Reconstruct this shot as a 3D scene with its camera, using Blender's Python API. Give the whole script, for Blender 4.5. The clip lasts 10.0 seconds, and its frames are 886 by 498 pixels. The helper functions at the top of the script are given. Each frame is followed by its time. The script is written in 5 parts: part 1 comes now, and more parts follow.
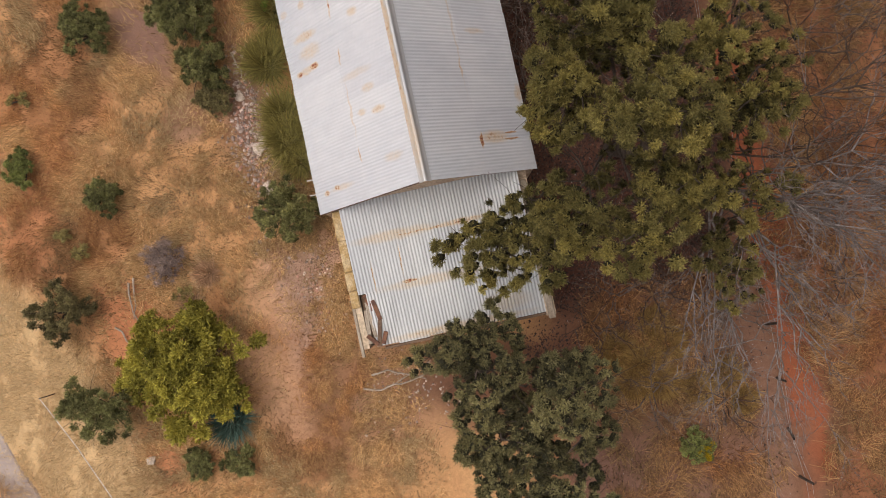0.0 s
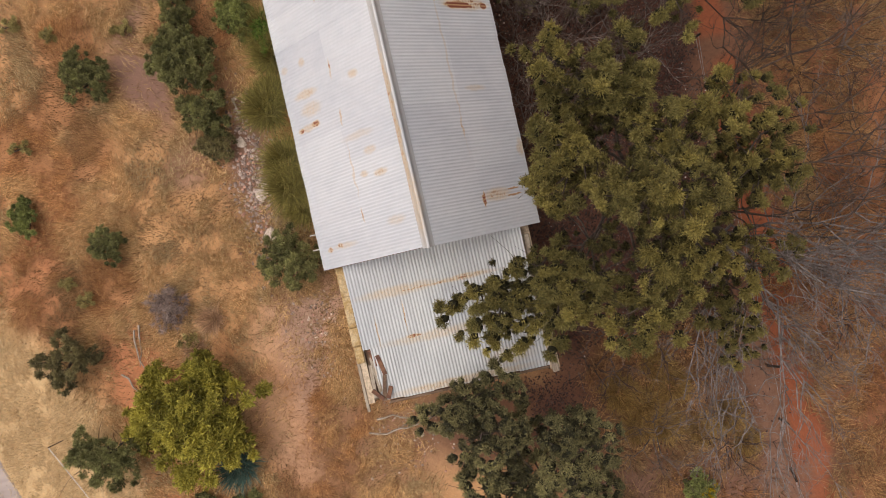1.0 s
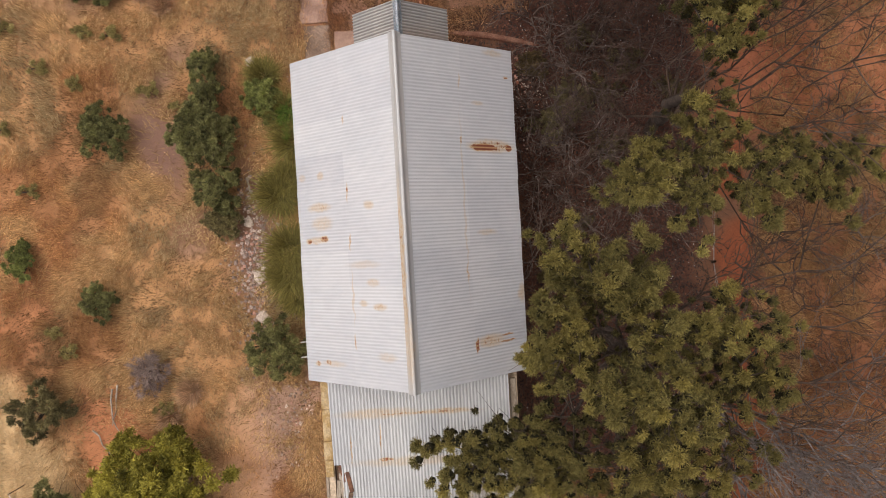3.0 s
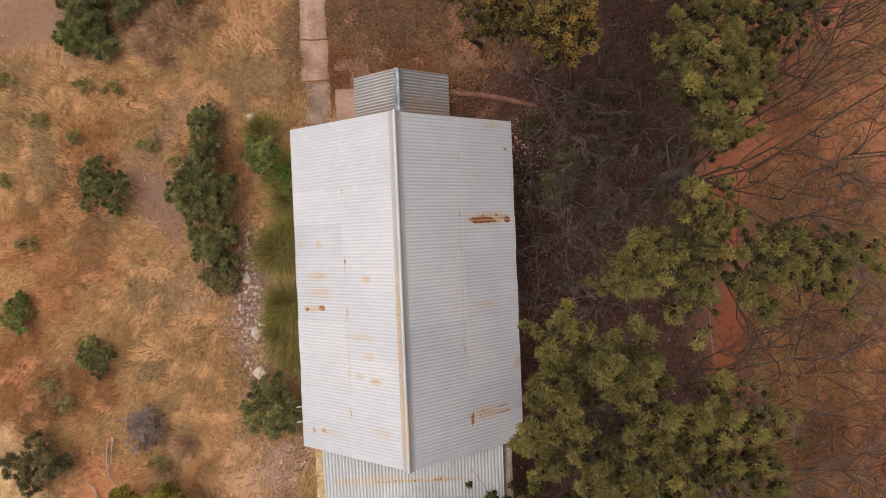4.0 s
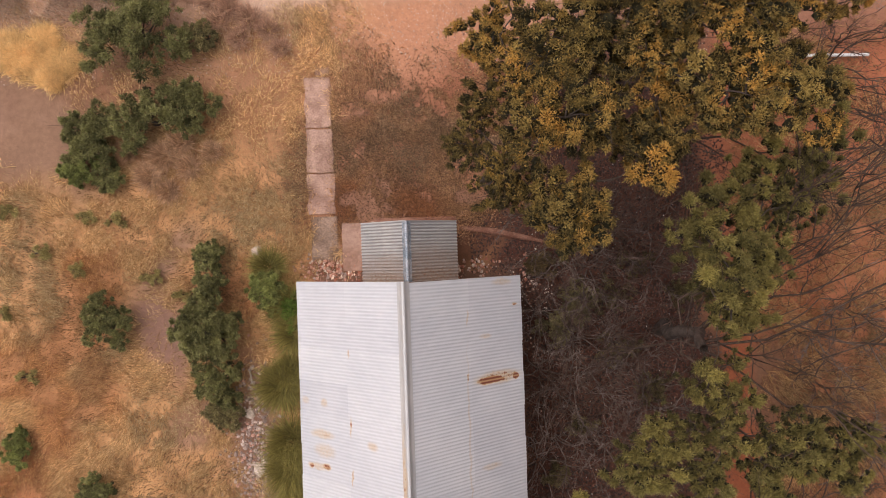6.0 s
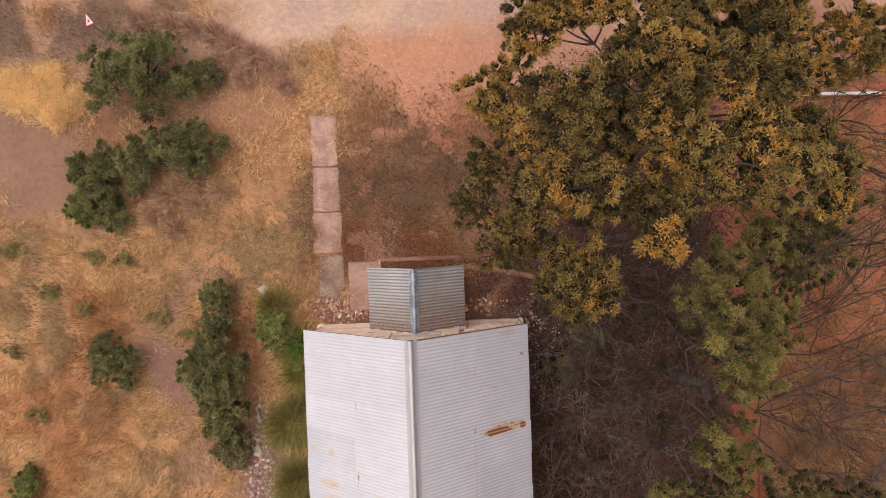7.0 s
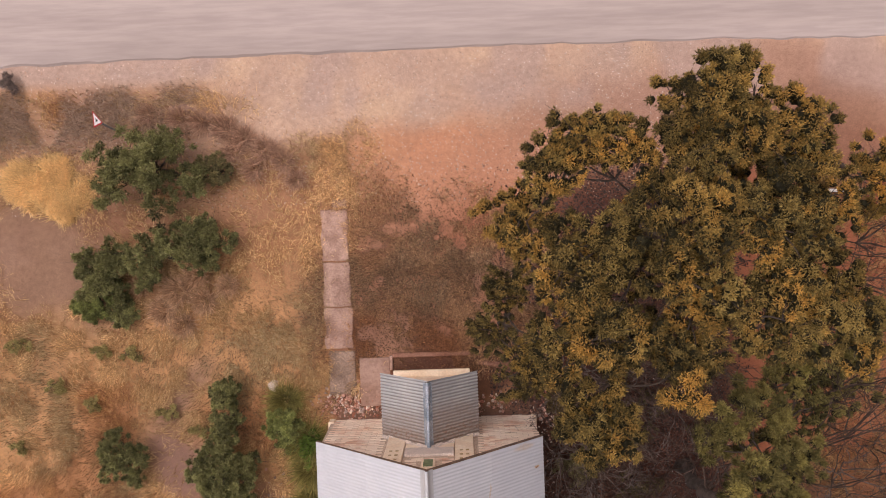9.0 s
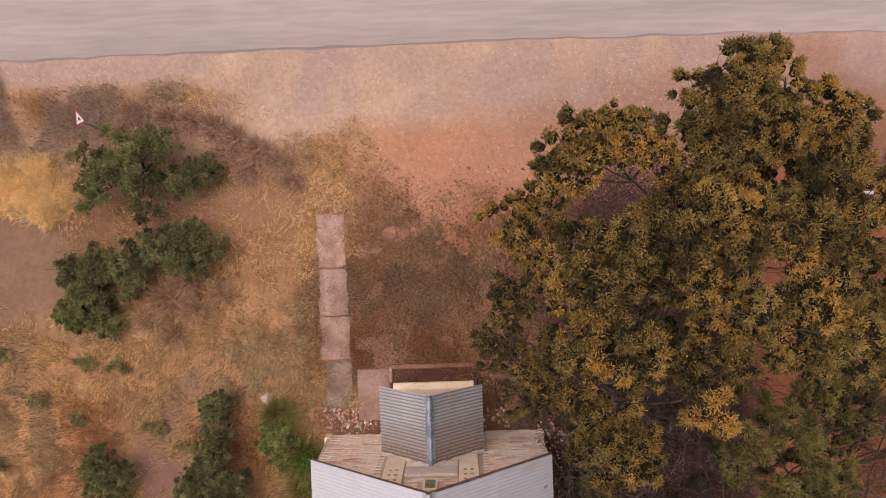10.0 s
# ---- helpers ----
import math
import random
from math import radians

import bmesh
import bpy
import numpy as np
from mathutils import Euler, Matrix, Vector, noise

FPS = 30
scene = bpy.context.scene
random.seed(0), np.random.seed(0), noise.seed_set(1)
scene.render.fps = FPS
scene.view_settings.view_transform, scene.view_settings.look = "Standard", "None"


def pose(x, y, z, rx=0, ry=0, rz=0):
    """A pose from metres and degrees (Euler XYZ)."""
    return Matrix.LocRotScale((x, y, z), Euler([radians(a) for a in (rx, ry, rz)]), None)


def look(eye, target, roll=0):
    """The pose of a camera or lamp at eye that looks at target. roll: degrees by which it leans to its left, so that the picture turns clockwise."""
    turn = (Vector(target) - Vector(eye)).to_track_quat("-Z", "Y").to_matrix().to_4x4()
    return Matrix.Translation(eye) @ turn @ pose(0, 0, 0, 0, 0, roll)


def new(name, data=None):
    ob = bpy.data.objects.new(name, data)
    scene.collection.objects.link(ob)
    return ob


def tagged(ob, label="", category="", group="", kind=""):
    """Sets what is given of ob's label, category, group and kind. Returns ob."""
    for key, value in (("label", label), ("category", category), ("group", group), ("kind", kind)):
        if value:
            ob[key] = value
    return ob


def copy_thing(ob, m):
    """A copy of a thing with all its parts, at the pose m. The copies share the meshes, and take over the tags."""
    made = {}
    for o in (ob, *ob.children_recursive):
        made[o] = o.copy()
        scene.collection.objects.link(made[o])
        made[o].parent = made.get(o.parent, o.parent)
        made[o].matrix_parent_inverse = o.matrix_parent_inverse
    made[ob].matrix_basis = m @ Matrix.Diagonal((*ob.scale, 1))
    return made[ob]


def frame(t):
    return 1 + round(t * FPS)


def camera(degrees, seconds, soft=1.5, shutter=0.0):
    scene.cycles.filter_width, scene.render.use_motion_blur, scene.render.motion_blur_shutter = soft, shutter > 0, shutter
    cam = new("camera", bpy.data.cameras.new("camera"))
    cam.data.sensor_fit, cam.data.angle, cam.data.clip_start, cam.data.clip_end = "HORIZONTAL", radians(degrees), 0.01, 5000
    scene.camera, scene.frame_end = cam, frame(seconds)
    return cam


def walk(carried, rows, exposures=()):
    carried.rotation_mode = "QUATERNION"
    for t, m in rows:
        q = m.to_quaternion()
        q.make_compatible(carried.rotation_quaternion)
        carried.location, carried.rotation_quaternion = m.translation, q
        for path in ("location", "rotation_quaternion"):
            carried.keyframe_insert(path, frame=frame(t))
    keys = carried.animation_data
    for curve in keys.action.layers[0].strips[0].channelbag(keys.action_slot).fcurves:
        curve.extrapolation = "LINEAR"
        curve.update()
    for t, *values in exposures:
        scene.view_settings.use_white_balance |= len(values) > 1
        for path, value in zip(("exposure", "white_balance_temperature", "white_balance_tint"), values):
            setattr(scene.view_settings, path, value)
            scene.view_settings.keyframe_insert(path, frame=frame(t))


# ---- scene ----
# camera path
cam = camera(54.0, 10.0, 0.9)
walk(cam, [
    (0.0, pose(0.344, -9.240, 23.352, 1.317, 1.234, -12.256)),
    (0.2, pose(0.539, -8.990, 23.352, 0.745, 1.538, -12.430)),
    (0.5, pose(0.703, -8.345, 23.352, 0.055, 1.790, -12.641)),
    (1.0, pose(0.720, -7.446, 23.429, -0.255, 1.393, -12.852)),
    (1.5, pose(0.733, -6.609, 23.463, -0.422, 1.000, -12.903)),
    (2.0, pose(0.829, -5.749, 23.493, -0.659, 0.846, -10.680)),
    (2.5, pose(0.941, -4.915, 23.494, -0.810, 0.828, -5.601)),
    (4.0, pose(1.159, -2.361, 23.495, -1.185, 0.800, -2.359)),
    (4.5, pose(1.204, -1.512, 23.379, -1.358, 0.905, -2.285)),
    (5.0, pose(1.220, -0.721, 23.300, -1.382, 0.994, -2.193)),
    (5.5, pose(1.186, 0.080, 23.217, -1.406, 0.988, -2.113)),
    (5.7, pose(1.150, 0.385, 23.200, -0.820, 0.930, -2.050)),
    (5.9, pose(1.110, 0.680, 23.180, -0.080, 0.850, -1.980)),
    (6.0, pose(1.092, 0.832, 23.173, -0.086, 0.815, -1.946)),
    (6.2, pose(1.092, 1.160, 23.160, -0.440, 0.840, -1.944)),
    (7.5, pose(1.113, 3.346, 23.046, -1.966, 1.289, -1.934)),
    (8.0, pose(0.979, 4.176, 23.022, -2.134, 1.100, -1.941)),
    (8.5, pose(0.958, 4.956, 22.955, -2.255, 1.205, -1.874)),
    (9.0, pose(0.810, 5.249, 22.728, -2.238, 1.027, -1.891)),
    (9.5, pose(0.768, 5.163, 22.005, -2.100, 1.087, -1.885)),
    (9.7, pose(0.735, 5.175, 21.815, -2.100, 1.028, -1.888)),
    (10.0, pose(0.720, 5.260, 21.560, -2.000, 1.000, -1.890)),
], [(0.0, -0.09, 6500, 13), (3.0, -0.08, 6500, 13), (5.0, -0.01, 6500, 16), (6.2, 0.04, 6500, 18.5), (7.5, 0.02, 6500, 21), (8.6, -0.07, 6500, 22), (9.5, -0.10, 6500, 22), (10.0, -0.18, 6500, 23)])

# overcast light
world = bpy.data.worlds.new("sky")
scene.world = world
world.use_nodes = True
sky = world.node_tree.nodes.new("ShaderNodeTexSky")
sky.sky_type, sky.sun_disc = "NISHITA", False
sky.sun_elevation, sky.sun_rotation = radians(70), radians(-70)
sky.dust_density = 4.0
bg = world.node_tree.nodes["Background"]
bg.inputs["Strength"].default_value = 0.15
soften = world.node_tree.nodes.new("ShaderNodeHueSaturation")
soften.inputs["Saturation"].default_value = 0.07
world.node_tree.links.new(sky.outputs[0], soften.inputs["Color"])
world.node_tree.links.new(soften.outputs[0], bg.inputs[0])
sun_data = bpy.data.lights.new("sun", "SUN")
sun_data.energy, sun_data.angle, sun_data.color = 1.25, radians(50), (1.0, 0.895, 0.76)
sun = new("sun", sun_data)
sun.matrix_world = look((-2.9, 3.2, 13), (0, 0, 0))

rng = np.random.default_rng(7)


# ---------- small tools ----------
def vnoise(x, y, size, seed):
    """Smooth value noise from 0 to 1."""
    r = np.random.default_rng(seed).random((64, 64))
    u, v = np.asarray(x) / size, np.asarray(y) / size
    i, j = np.floor(u).astype(int), np.floor(v).astype(int)
    a, b = u - i, v - j
    a, b = a * a * (3 - 2 * a), b * b * (3 - 2 * b)
    i0, i1, j0, j1 = i % 64, (i + 1) % 64, j % 64, (j + 1) % 64
    return (r[i0, j0] * (1 - a) + r[i1, j0] * a) * (1 - b) + (r[i0, j1] * (1 - a) + r[i1, j1] * a) * b


def fbm(x, y, size, seed):
    return (vnoise(x, y, size, seed) * 4 + vnoise(x, y, size / 2.1, seed + 1) * 2 + vnoise(x, y, size / 4.3, seed + 2)) / 7


def step(v, lo, hi):
    t = np.clip((v - lo) / (hi - lo), 0, 1)
    return t * t * (3 - 2 * t)


def raw_mesh(name, verts, faces, material, tint=None, smooth=False):
    """A mesh from numpy arrays; faces is n x 3 or n x 4."""
    me = bpy.data.meshes.new(name)
    verts, faces = np.asarray(verts, np.float32), np.asarray(faces, np.int32)
    k = faces.shape[1]
    me.vertices.add(len(verts))
    me.vertices.foreach_set("co", verts.ravel())
    me.loops.add(faces.size)
    me.loops.foreach_set("vertex_index", faces.ravel())
    me.polygons.add(len(faces))
    me.polygons.foreach_set("loop_start", np.arange(0, faces.size, k, dtype=np.int32))
    me.polygons.foreach_set("use_smooth", np.full(len(faces), smooth))
    if tint is not None:
        at = me.attributes.new("tint", "FLOAT_COLOR", "POINT")
        c = np.ones((len(verts), 4), np.float32)
        c[:, :3] = tint
        at.data.foreach_set("color", c.ravel())
    me.update(calc_edges=True)
    me.materials.append(material)
    return me


def bm_mesh(name, bm, material, smooth=False):
    me = bpy.data.meshes.new(name)
    bmesh.ops.recalc_face_normals(bm, faces=bm.faces)
    bm.to_mesh(me)
    bm.free()
    if smooth:
        me.polygons.foreach_set("use_smooth", [True] * len(me.polygons))
    me.materials.append(material)
    return me


def part(name, me, parent, label="", m=None):
    ob = new(name, me)
    ob.parent = parent
    if m is not None:
        ob.matrix_basis = m
    return tagged(ob, label)


def thing(name, label, category, group="", at=(0, 0, 0)):
    ob = new(name)
    ob.empty_display_size = 0.2
    ob.location = at
    return tagged(ob, label, category, group)


def cuboid(bm, x0, x1, y0, y1, z0, z1, bevel=0.0):
    r = bmesh.ops.create_cube(bm, size=1, matrix=Matrix.Translation(((x0 + x1) / 2, (y0 + y1) / 2, (z0 + z1) / 2)) @ Matrix.Diagonal((x1 - x0, y1 - y0, z1 - z0, 1)))
    if bevel:
        edges = list({e for v in r["verts"] for e in v.link_edges})
        bmesh.ops.bevel(bm, geom=edges, offset=bevel, segments=1, affect="EDGES")


def block(name, x0, x1, y0, y1, z0, z1, material, bevel=0.01):
    bm = bmesh.new()
    cuboid(bm, x0, x1, y0, y1, z0, z1, bevel)
    return bm_mesh(name, bm, material)


def prism(name, outline, y0, y1, material):
    """An outline in x and z, drawn out along y."""
    bm = bmesh.new()
    a = [bm.verts.new((x, y0, z)) for x, z in outline]
    b = [bm.verts.new((x, y1, z)) for x, z in outline]
    bm.faces.new(a)
    bm.faces.new(b[::-1])
    for i in range(len(a)):
        j = (i + 1) % len(a)
        bm.faces.new((a[j], a[i], b[i], b[j]))
    return bm_mesh(name, bm, material)


def tube(points, radii, sides=6):
    """Verts and quads of a tapering limb along the points."""
    p = np.asarray(points, float)
    n = len(p)
    d = np.gradient(p, axis=0)
    d /= np.linalg.norm(d, axis=1)[:, None] + 1e-9
    ref = np.where(np.abs(d[:, 2:3]) > 0.9, np.array([[1.0, 0, 0]]), np.array([[0, 0, 1.0]]))
    u = np.cross(d, ref)
    u /= np.linalg.norm(u, axis=1)[:, None] + 1e-9
    w = np.cross(d, u)
    a = np.arange(sides) * 2 * np.pi / sides
    v = p[:, None] + np.asarray(radii)[:, None, None] * (u[:, None] * np.cos(a)[None, :, None] + w[:, None] * np.sin(a)[None, :, None])
    i, k = np.meshgrid(np.arange(n - 1), np.arange(sides), indexing="ij")
    i, k = i.ravel(), k.ravel()
    k2 = (k + 1) % sides
    return v.reshape(-1, 3), np.stack([i * sides + k, i * sides + k2, (i + 1) * sides + k2, (i + 1) * sides + k], 1)


def join(bits):
    vs, fs, o = [], [], 0
    for v, f in bits:
        vs.append(v)
        fs.append(f + o)
        o += len(v)
    return np.concatenate(vs), np.concatenate(fs)


# ---------- materials ----------
class Nodes:
    def __init__(self, name):
        self.m = bpy.data.materials.new(name)
        self.m.use_nodes = True
        self.t = self.m.node_tree
        self.out = self.t.nodes["Material Output"]
        self.p = self.t.nodes["Principled BSDF"]
        self.geo = self.t.nodes.new("ShaderNodeNewGeometry")

    def put(self, kind, **inputs):
        n = self.t.nodes.new(kind)
        for k, v in inputs.items():
            self.set(n.inputs[k.replace("_", " ")], v)
        return n

    def set(self, socket, v):
        if isinstance(v, bpy.types.NodeSocket):
            self.t.links.new(v, socket)
        elif isinstance(v, tuple) and len(v) == 3 and socket.type == "RGBA":
            socket.default_value = (*v, 1)
        else:
            socket.default_value = v

    def math(self, op, a, b=0.0, clamp=False):
        n = self.t.nodes.new("ShaderNodeMath")
        n.operation, n.use_clamp = op, clamp
        self.set(n.inputs[0], a)
        self.set(n.inputs[1], b)
        return n.outputs[0]

    def mix(self, f, a, b, blend="MIX"):
        n = self.t.nodes.new("ShaderNodeMix")
        n.data_type, n.blend_type = "RGBA", blend
        self.set(n.inputs[0], f)
        self.set(n.inputs[6], a)
        self.set(n.inputs[7], b)
        return n.outputs[2]

    def noise(self, scale, detail=4.0, stretch=None, rough=0.6):
        vec = self.geo.outputs["Position"]
        if stretch:
            mp = self.put("ShaderNodeMapping", Vector=vec)
            mp.inputs["Scale"].default_value = stretch
            vec = mp.outputs[0]
        n = self.put("ShaderNodeTexNoise", Vector=vec, Scale=scale, Detail=detail, Roughness=rough)
        return n.outputs[0]

    def ramp(self, v, lo, hi):
        n = self.put("ShaderNodeMapRange", Value=v)
        n.interpolation_type = "SMOOTHSTEP"
        n.inputs[1].default_value, n.inputs[2].default_value = lo, hi
        return n.outputs[0]

    def tint(self):
        n = self.t.nodes.new("ShaderNodeAttribute")
        n.attribute_name = "tint"
        return n.outputs["Color"]

    def random(self):
        return self.t.nodes.new("ShaderNodeObjectInfo").outputs["Random"]

    def done(self, color, rough=0.8, metal=0.0, bump=None, height=0.01):
        self.set(self.p.inputs["Base Color"], color)
        self.set(self.p.inputs["Roughness"], rough)
        self.set(self.p.inputs["Metallic"], metal)
        if bump is not None:
            b = self.put("ShaderNodeBump", Height=bump, Distance=height, Strength=0.8)
            self.t.links.new(b.outputs[0], self.p.inputs["Normal"])
        return self.m


def plain(name, c1, c2, scale, rough=0.85, bump=0.006, stretch=None, fine=8.0, vary=0.0, metal=0.0, grain_mix=0.5):
    """Two tones in patches, a finer grain over them, and relief."""
    n = Nodes(name)
    big = n.ramp(n.noise(scale, 4, stretch), 0.35, 0.65)
    grain = n.noise(scale * fine, 3, stretch)
    c = n.mix(big, c1, c2)
    c = n.mix(grain_mix, c, n.mix(n.ramp(grain, 0.3, 0.7), (0.45, 0.43, 0.42), (1.45, 1.45, 1.42)), "MULTIPLY")
    if vary:
        c = n.mix(1.0, c, n.mix(n.random(), (1 - vary,) * 3, (1 + vary,) * 3), "MULTIPLY")
    return n.done(c, rough, metal, grain, bump)


def leaf_material(name, rough=0.55):
    n = Nodes(name)
    c = n.mix(1.0, n.tint(), n.mix(n.noise(2.3, 2), (0.75, 0.75, 0.75), (1.25, 1.25, 1.2)), "MULTIPLY")
    g = n.noise(26, 4, rough=0.75)
    c = n.mix(1.0, c, n.mix(n.ramp(g, 0.3, 0.7), (0.5, 0.5, 0.5), (1.45, 1.45, 1.45)), "MULTIPLY")
    n.done(c, rough, 0.0, g, 0.05)
    n.p.inputs["Specular IOR Level"].default_value = 0.12
    tr = n.put("ShaderNodeBsdfTranslucent", Color=c)
    mx = n.put("ShaderNodeMixShader", Fac=0.14)
    n.t.links.new(n.p.outputs[0], mx.inputs[1])
    n.t.links.new(tr.outputs[0], mx.inputs[2])
    n.t.links.new(mx.outputs[0], n.out.inputs[0])
    return n.m


def tinted(name, rough=0.9, grain=40.0, bump=0.004):
    n = Nodes(name)
    g = n.noise(grain, 3)
    c = n.mix(1.0, n.tint(), n.mix(n.ramp(g, 0.3, 0.7), (0.72, 0.72, 0.72), (1.28, 1.28, 1.28)), "MULTIPLY")
    return n.done(c, rough, 0.0, g, bump)


def soil_material():
    n = Nodes("soil")
    fine, mid, big = n.noise(46, 5, rough=0.75), n.noise(7.5, 5, rough=0.7), n.noise(1.1, 4)
    c = n.mix(1.0, n.tint(), n.mix(n.ramp(fine, 0.28, 0.72), (0.74, 0.72, 0.70), (1.26, 1.26, 1.24)), "MULTIPLY")
    c = n.mix(1.0, c, n.mix(n.ramp(mid, 0.3, 0.7), (0.89, 0.87, 0.86), (1.1, 1.1, 1.09)), "MULTIPLY")
    c = n.mix(1.0, c, n.mix(big, (0.82, 0.8, 0.8), (1.18, 1.16, 1.15)), "MULTIPLY")
    return n.done(c, 0.95, 0.0, fine, 0.007)


def roof_material(name, base, streak, patches, trough=0.0, rust_amount=1.0, stain=(0.60, 0.41, 0.21)):
    """Weathered galvanised sheet; patches are rust stains (x, y, half width, half length, strength)."""
    n = Nodes(name)
    xyz = n.put("ShaderNodeSeparateXYZ", Vector=n.geo.outputs["Position"])
    x, y = xyz.outputs[0], xyz.outputs[1]
    wob = n.noise(3.0, 3)
    x = n.math("ADD", x, n.math("MULTIPLY", n.math("SUBTRACT", wob, 0.5), 0.16))
    y = n.math("ADD", y, n.math("MULTIPLY", n.math("SUBTRACT", n.noise(4.1, 3), 0.5), 0.08))
    total, dark = 0.0, 0.0
    for cx, cy, rx, ry, s in patches:
        dx = n.math("DIVIDE", n.math("SUBTRACT", x, cx), rx)
        dy = n.math("DIVIDE", n.math("SUBTRACT", y, cy), ry)
        d = n.math("SQRT", n.math("ADD", n.math("MULTIPLY", dx, dx), n.math("MULTIPLY", dy, dy)))
        m = n.math("MULTIPLY", n.ramp(d, 1.0, 0.35), s)
        total = n.math("MAXIMUM", total, m)
    grit = n.ramp(n.noise(15, 5, rough=0.7), 0.3, 0.75)
    light = n.math("MULTIPLY", total, n.math("ADD", 0.65, n.math("MULTIPLY", grit, 0.8)), True)
    deep = n.math("MULTIPLY", n.ramp(n.math("MULTIPLY", total, n.math("ADD", grit, 0.35)), 0.45, 0.85), 1.0, True)
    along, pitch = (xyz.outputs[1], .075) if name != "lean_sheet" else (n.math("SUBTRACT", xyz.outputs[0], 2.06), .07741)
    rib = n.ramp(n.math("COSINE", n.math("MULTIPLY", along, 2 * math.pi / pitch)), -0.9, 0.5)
    deep = n.math("MULTIPLY", deep, n.math("ADD", 0.5, n.math("MULTIPLY", rib, 0.5)))
    c = n.mix(n.ramp(n.noise(0.8, 4), 0.3, 0.7), base, streak)
    c = n.mix(0.6, c, n.mix(n.ramp(n.noise(9, 5, (0.25, 1, 0.25) if name == "roof_sheet" else (1, 0.25, 1)), 0.3, 0.7), (0.94, 0.94, 0.945), (1.03, 1.03, 1.03)), "MULTIPLY")
    c = n.mix(1.0, c, n.mix(n.random(), (0.93, 0.93, 0.94), (1.03, 1.03, 1.02)), "MULTIPLY")
    # rib troughs darkened in the colour, standing in for the shade between ribs
    rib_shade = n.math("MULTIPLY", n.math("SUBTRACT", 1.0, rib), n.math("ADD", trough * .6, n.math("MULTIPLY", n.noise(2.2, 3), trough * .8)))
    c = n.mix(rib_shade, c, (0.10, 0.085, 0.075))
    c = n.mix(n.math("MULTIPLY", light, rust_amount), c, stain)
    c = n.mix(deep, c, (0.22, 0.06, 0.03))
    rough = n.math("ADD", 0.5, n.math("MULTIPLY", light, 0.35))
    return n.done(c, rough, n.math("MULTIPLY", n.math("SUBTRACT", 1.0, light, True), 0.12), n.noise(60, 3), 0.0015)


M_soil = soil_material()
M_grass = tinted("dry_blades", 0.8, 30, 0.0)
M_leaf = leaf_material("leaf")
M_bark = plain("bark", (0.05, 0.034, 0.026), (0.105, 0.076, 0.06), 6, 0.95, 0.01)
M_deadwood = plain("dead_wood", (0.10, 0.066, 0.052), (0.23, 0.175, 0.15), 5, 0.95, 0.006)
M_greylimb = plain("grey_limb", (0.14, 0.11, 0.10), (0.29, 0.245, 0.23), 4, 0.95, 0.005)
M_palewood = plain("bleached_wood", (0.34, 0.27, 0.21), (0.50, 0.42, 0.35), 5, 0.95, 0.004)
M_limb = plain("dark_limb", (0.05, 0.029, 0.02), (0.12, 0.077, 0.056), 4, 0.95, 0.006)
M_scrub = plain("scrub_wood", (0.06, 0.032, 0.023), (0.15, 0.09, 0.066), 5, 0.95, 0.004)
M_concrete = plain("old_concrete", (0.30, 0.175, 0.13), (0.47, 0.30, 0.23), 2.4, 0.92, 0.006, fine=9, vary=0.08, grain_mix=0.4)
M_landing = plain("landing_concrete", (0.29, 0.17, 0.125), (0.37, 0.235, 0.18), 1.5, 0.92, 0.004, grain_mix=0.25)
M_dirty_slab = plain("dirty_concrete", (0.19, 0.125, 0.09), (0.32, 0.22, 0.165), 2.0, 0.95, 0.008, fine=12)
M_asphalt = plain("worn_road", (0.385, 0.308, 0.275), (0.46, 0.372, 0.335), 0.6, 0.95, 0.003, (0.1, 1.0, 1.0), fine=16, grain_mix=0.12)
M_mortar = plain("mortar", (0.54, 0.40, 0.30), (0.64, 0.50, 0.39), 4, 0.95, 0.005)
M_plaster = plain("cream_plaster", (0.86, 0.66, 0.47), (0.92, 0.76, 0.58), 2.5, 0.9, 0.003, grain_mix=0.15)
M_wall = plain("ochre_wall", (0.50, 0.37, 0.26), (0.60, 0.47, 0.34), 2.0, 0.92, 0.006)
M_band = plain("grey_render", (0.58, 0.48, 0.42), (0.70, 0.58, 0.50), 5, 0.9, 0.004)
M_vent = plain("green_vent", (0.12, 0.16, 0.08), (0.2, 0.24, 0.12), 9, 0.7, 0.002)
M_dark = plain("dark_gap", (0.02, 0.017, 0.015), (0.035, 0.03, 0.026), 8, 0.9, 0.002)
M_ochre = plain("ochre_coping", (0.42, 0.27, 0.11), (0.55, 0.41, 0.24), 5, 0.9, 0.008, fine=5)
M_timber = plain("grey_timber", (0.30, 0.23, 0.17), (0.46, 0.38, 0.30), 5, 0.9, 0.006, (3, 0.4, 3))
M_darktimber = plain("brown_timber", (0.12, 0.07, 0.045), (0.22, 0.14, 0.09), 5, 0.9, 0.006)
M_rust = plain("rusted_iron", (0.10, 0.045, 0.03), (0.22, 0.10, 0.055), 8, 0.9, 0.004)
M_kerb = plain("red_kerb", (0.20, 0.085, 0.055), (0.30, 0.15, 0.10), 4, 0.95, 0.006)
M_white = plain("white_paint", (0.72, 0.70, 0.68), (0.8, 0.79, 0.77), 6, 0.6, 0.001)
M_red = plain("red_paint", (0.50, 0.03, 0.03), (0.58, 0.05, 0.045), 6, 0.5, 0.001)
M_metal = plain("grey_steel", (0.34, 0.34, 0.35), (0.46, 0.46, 0.46), 9, 0.55, 0.001, metal=0.4)
M_stone = tinted("rubble_stone", 0.92, 25, 0.006)


